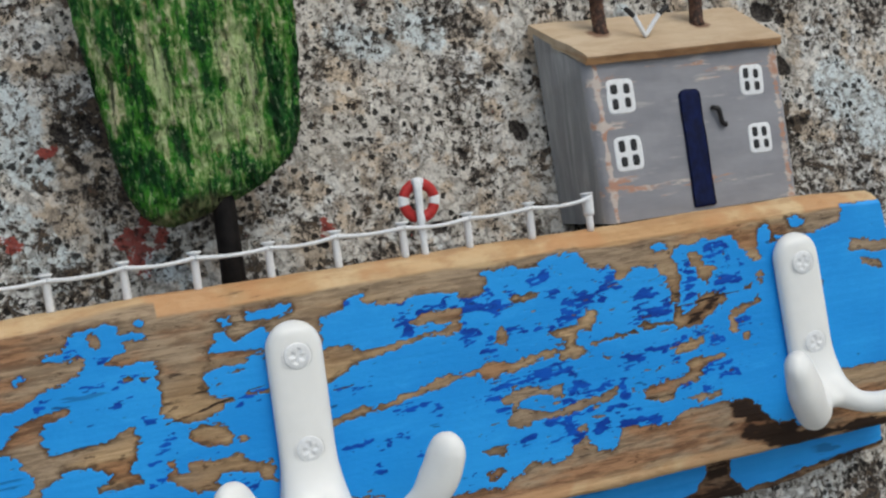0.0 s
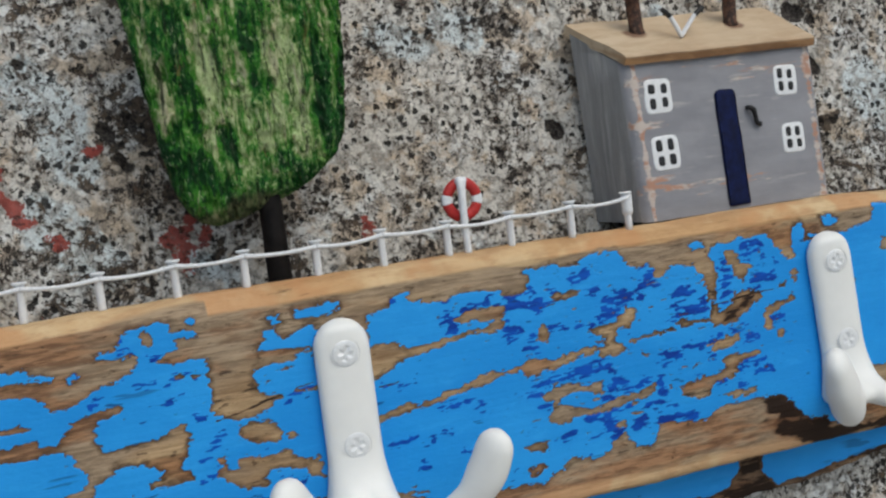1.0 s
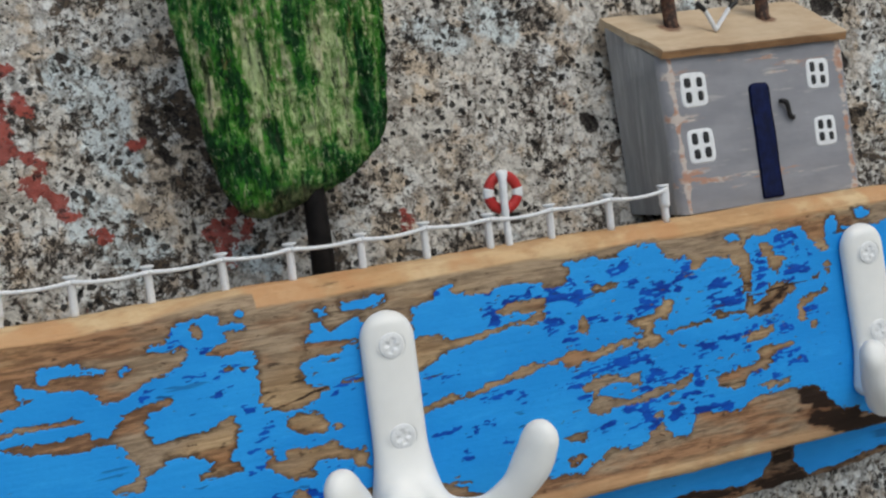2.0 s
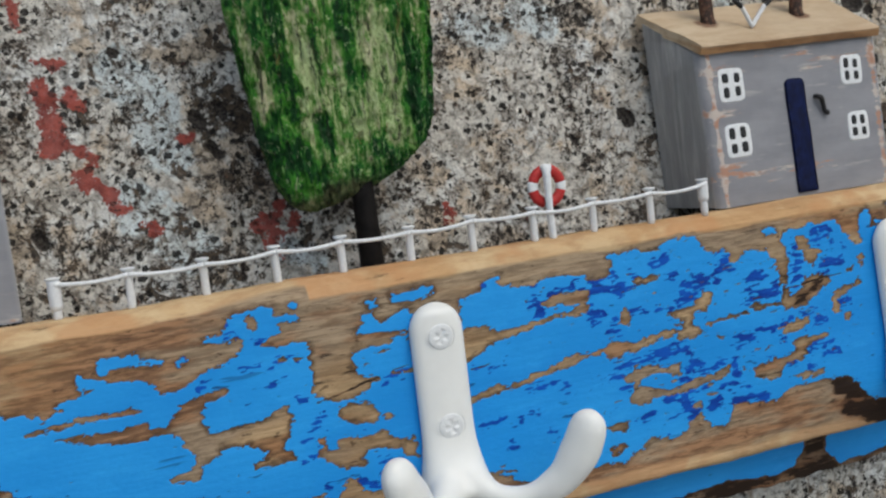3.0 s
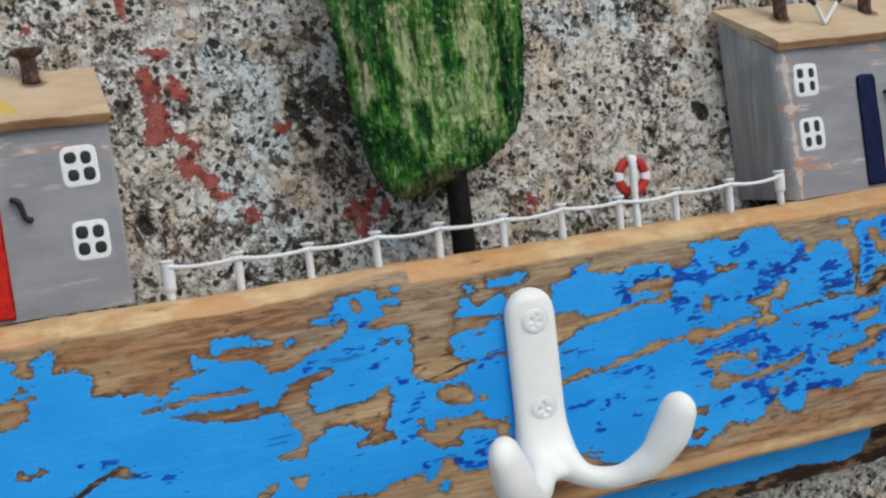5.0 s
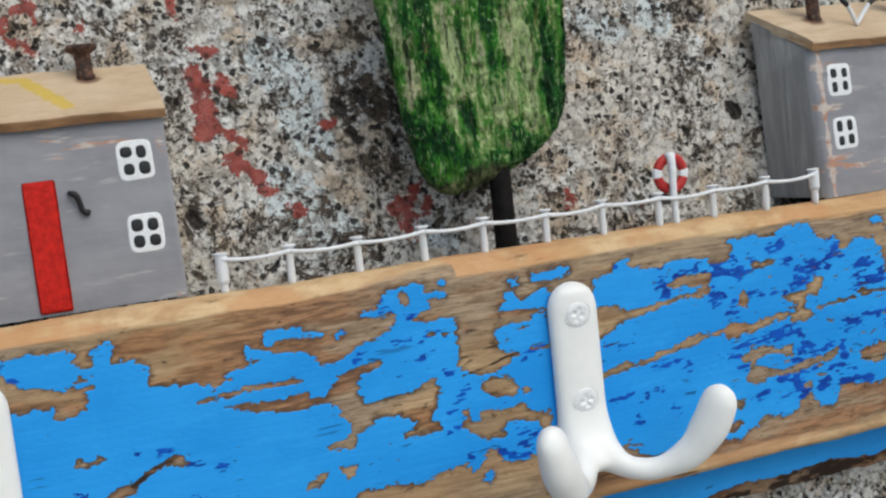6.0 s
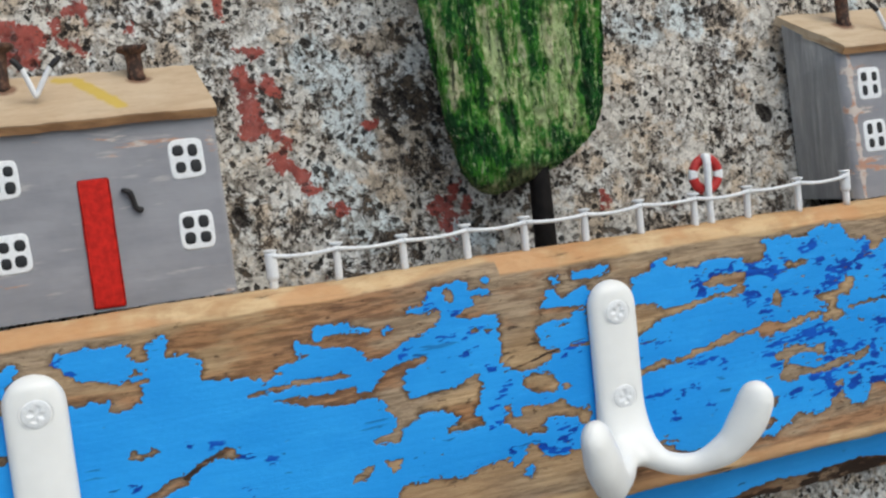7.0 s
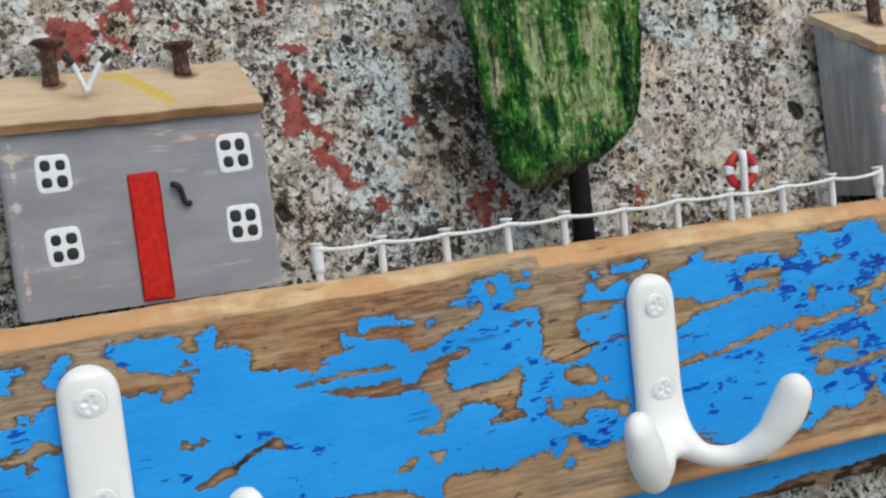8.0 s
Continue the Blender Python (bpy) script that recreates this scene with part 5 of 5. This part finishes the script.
build_house(-141, 16.5, 70, 26, 3.0, MAT_RED, (0.7, 0.9, 8.4, 34.5, 0.0), (1.55, 1.65, 0.75), 3,
            "grey painted wooden block house with a red door", (3.0, 0.15, 0.15, 0.15, 0.15),
            [(-18.0, 22.5, 12.0, (0, 2)), (18.3, 22.5, 8.8, (0, -2))], "bright red wooden door",
            [(-3.0, 27.0, 2.0, 25.5, 1.8), (2.5, 23.5, 11.0, 6.0, 2.0)], [(-22, 37.5, 0.93), (-21.6, 18.2, 0.95), (26.2, 38, 1.0), (26.2, 18.4, 0.97)])
build_house(137, 9.0, 68, 25, 3.4, MAT_NAVY, (0.1, 1.2, 7.6, 36.8, -0.6), (1.15, 1.7, 0.55), 5,
            "grey painted wooden block house with a navy door", (3.4, 0.24, 0.17, 0.30, 0.40),
            [(-21.0, 16.5, 13.0, (0, -2)), (14.0, 16.5, 11.5, (0, 2))], "dark navy blue wooden door",
            None, [(-23.8, 38.2, 1.0), (-23.7, 20.6, 1.0), (23, 38.6, 0.9), (23.3, 20.0, 0.88)], (4.0, 6.0), 1.9, 3.4)


# ---- bent wires on the roofs ----
def build_wire(x, y, z, label, left, right):
    wire = thing("bent_wire", x, y, z, label, "wire ornament", "wires on the roofs")
    part("wire", tube([(left[0], 0, left[1]), (left[0] * 0.5, 0, left[1] * 0.5), (-0.25, 0, 0.2), (0.25, 0, 0.2), (right[0] * 0.5, 0, right[1] * 0.5), (right[0], 0, right[1])], [0.75] * 6, 10), MAT_POST, wire, "", True)
    for (ex, ez), lift in ((left, -1), (right, 1)):
        d = Vector((ex, 0, ez)).normalized()
        p = Vector((ex, 0, ez))
        q = p + (d + Vector((lift * 0.45, 0, -0.05))) * 2.9
        part("tip", tube([tuple(p - d * 0.3), tuple((p + q) / 2), tuple(q)], [0.8, 0.9, 0.7], 10), MAT_BLACK, wire, "black painted wire end", True)


build_wire(-151.0, 26.0, 57.6, "white V-shaped wire with black ends on a wooden roof", (-2.8, 7.4), (4.6, 7.4))
build_wire(127.7, 18.0, 55.2, "thin white V-shaped wire with black ends on a wooden roof", (-3.6, 6.4), (5.6, 6.2))


# ---- driftwood tree ----
def build_tree():
    tree = thing("driftwood_tree", -10, 18.5, -2, "rounded green-stained driftwood tree on a black stem", "tree ornament")
    levels = 280
    sides = 300
    left = ([16, 17, 19.5, 25, 37, 46, 62, 80, 100, 116, 124], [-26, -29, -32, -35, -37.8, -38.8, -41.2, -43.4, -42, -34, -16])
    right = ([16, 17, 20, 22, 25.5, 32, 39.5, 57, 74, 96, 114, 124], [-24, -19, -9, -4, 3.2, 11, 14.2, 16.5, 17.6, 17, 8, -12])
    s = np.linspace(0, 1, levels)
    h = 16 + 108 * (0.5 - 0.5 * np.cos(np.pi * s)) ** 0.95
    a = np.linspace(0, 2 * np.pi, sides + 1)
    xl, xr = np.interp(h, *left), np.interp(h, *right)
    thick = 7.0 * np.clip(np.minimum((h - 15) / 9, (125 - h) / 12), 0.03, 1) ** 0.5
    power = 0.72
    ca = np.sign(np.cos(a)) * np.abs(np.cos(a)) ** power
    sa = np.sign(np.sin(a)) * np.abs(np.sin(a)) ** 0.8
    x = (xl + xr)[:, None] / 2 + (xr - xl)[:, None] / 2 * ca[None]
    y = 18.5 + thick[:, None] * sa[None]
    z = np.repeat(h[:, None], sides + 1, 1)
    dent = 1.0 * layers(x / 5, z / 16 + 9 * (y > 18.5), 201) + 0.8 * layers(x / 1.6, z / 6, 203, 4)
    chips = layers(x / 2.4 + 1.5 * layers(x / 9, z / 12, 221), z / 6.5, 223, 3)
    dent = dent + 2.4 * np.abs(chips) + 0.8 * layers(x / 1.0, z / 2.0, 227, 2)
    y = y + np.where(y < 18.5, dent, -dent)
    x = x + 0.5 * layers(z / 3.2, y / 3.0, 229, 3) * np.abs(ca)[None] ** 3
    # dark green rims; the left one painted darker and wider for its shaded side
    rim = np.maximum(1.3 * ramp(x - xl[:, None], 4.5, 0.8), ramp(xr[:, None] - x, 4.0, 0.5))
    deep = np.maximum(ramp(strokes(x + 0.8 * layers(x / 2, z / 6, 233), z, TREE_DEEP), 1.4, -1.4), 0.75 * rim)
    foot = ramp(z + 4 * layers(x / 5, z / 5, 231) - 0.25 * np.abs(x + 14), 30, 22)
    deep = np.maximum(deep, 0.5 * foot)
    pale = ramp(strokes(x + 0.8 * layers(x / 2, z / 6, 235), z, TREE_PALE), 1.8, -1.4) * (1 - 0.4 * foot)
    upward = ramp(z, 76, 82)
    deep, pale = deep * (1 - upward) + 0.35 * upward, pale * (1 - upward) + 0.35 * upward
    earth = ramp(z + 4.0 * layers(x / 5, z / 5, 209) + 0.12 * np.abs(x + 14), 27, 18)
    places = np.stack([x + 10, y - 18.5, z + 2], -1) * MM
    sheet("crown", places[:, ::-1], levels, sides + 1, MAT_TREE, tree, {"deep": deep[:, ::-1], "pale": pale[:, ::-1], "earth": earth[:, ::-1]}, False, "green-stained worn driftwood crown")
    part("stem", tube([(-0.3, -2, -1.5), (-0.3, -2, 8), (-0.3, -2, 17), (-0.2, -1.5, 30)], [3.45, 3.4, 3.3, 3.3], 22), MAT_TRUNK, tree, "black dowel stem", True)


build_tree()


# ---- the little fence and the lifebuoy ----
def build_fence():
    fence = thing("rope_fence", 0, 7, -1, "tiny white pin fence strung with white cord along the board", "fence")
    xs = [-97.5, -79, -59.5, -40, -21.5, -1.5, 17.5, 37, 56.5, 76, 95]
    spots = []
    for i, x in enumerate(xs):
        y = 1.6 - 3.2 * (x + 97) / 192
        top = 10.2 + (0.5 if i in (0, 10) else 0.25 * math.sin(i * 2.3))
        r = 1.12
        lean = Vector((0.3 * math.sin(i * 1.7), 0, 0))
        bm = lathe([(r * 0.95, -1.0), (r, 1), (r, top - 1.3), (r * 1.25, top - 0.8), (r * 1.75, top - 0.45), (r * 1.75, top - 0.1), (r * 1.3, top)], 14)
        for v in bm.verts:
            v.co += lean * v.co.z * 0.06 + 0.00012 * noise.noise_vector(v.co * 700 + Vector((i, 0, 0)))
        post = part("post", bm, MAT_POST, fence, "", True)
        post.location = (x * MM, y * MM, 0)
        spots.append((x, y, top - 1.7))
        if i in (0, 10):
            low = 2.2 if i == 0 else 3.8
            sleeve = lathe([(1.15, low), (1.6, low + 0.3), (1.72, low + 1.5), (1.62, low + 2.4), (1.74, low + 3.4), (1.66, top - 1.6), (1.75, top - 0.9)], 16)
            wound = part("cord_winding", sleeve, MAT_POST, fence, "", True)
            wound.location = (x * MM, y * MM, 0)
    for k, (p, q) in enumerate(zip(spots, spots[1:])):
        sag = 0.7 + 0.5 * math.sin(k * 3.1)
        pts = [(p[0] + (q[0] - p[0]) * s, p[1] - 1.2 + (q[1] - p[1]) * s, p[2] + (q[2] - p[2]) * s - sag * 4 * s * (1 - s)) for s in (0, 0.25, 0.5, 0.75, 1)]
        part("cord", tube(pts, [0.68, 0.58, 0.54, 0.58, 0.68], 8, None, 4), MAT_POST, fence, "", True)


build_fence()


def build_buoy():
    buoy = thing("lifebuoy", 43, 8.0, -1, "tiny red and white lifebuoy hung on a white post", "lifebuoy")
    big, small, sides, ends = 4.6, 1.55, 64, 14
    for k in range(4):
        for white in (False, True):
            a0, a1 = (radians(90 * k + 14 - 4), radians(90 * k + 76 - 4)) if not white else (radians(90 * k - 14 - 4), radians(90 * k + 14 - 4))
            bm = bmesh.new()
            rings = []
            count = 12 if not white else 6
            for i in range(count + 1):
                a = a0 + (a1 - a0) * i / count
                ring = []
                for j in range(ends):
                    b = 2 * math.pi * j / ends
                    rr = (small + (0.1 if white else 0)) * math.cos(b)
                    ring.append(bm.verts.new(Vector(((big + rr) * math.cos(a), (small * 0.8) * math.sin(b), 15.2 + (big + rr) * 1.06 * math.sin(a))) * MM))
                rings.append(ring)
            for p, q in zip(rings, rings[1:]):
                for j in range(ends):
                    bm.faces.new((p[j], p[(j + 1) % ends], q[(j + 1) % ends], q[j]))
            bm.faces.new(rings[0][::-1])
            bm.faces.new(rings[-1])
            bmesh.ops.recalc_face_normals(bm, faces=bm.faces[:])
            ob = part("band" if white else "ring_segment", bm, MAT_POST if white else MAT_BUOY, buoy, "white band" if white else "", True)
            ob.location = (0.8 * MM, 0.8 * MM, 0)
    part("post", tube([(0, -1.6, -0.5), (-0.2, -1.7, 8), (-0.1, -1.7, 14), (0.1, -1.5, 18.6), (0.0, -0.9, 20.5), (-0.5, 0.2, 20.8)], [1.1, 1.05, 1.1, 1.25, 1.25, 0.9], 14), MAT_POST, buoy, "white post hooked over the ring", True)


build_buoy()
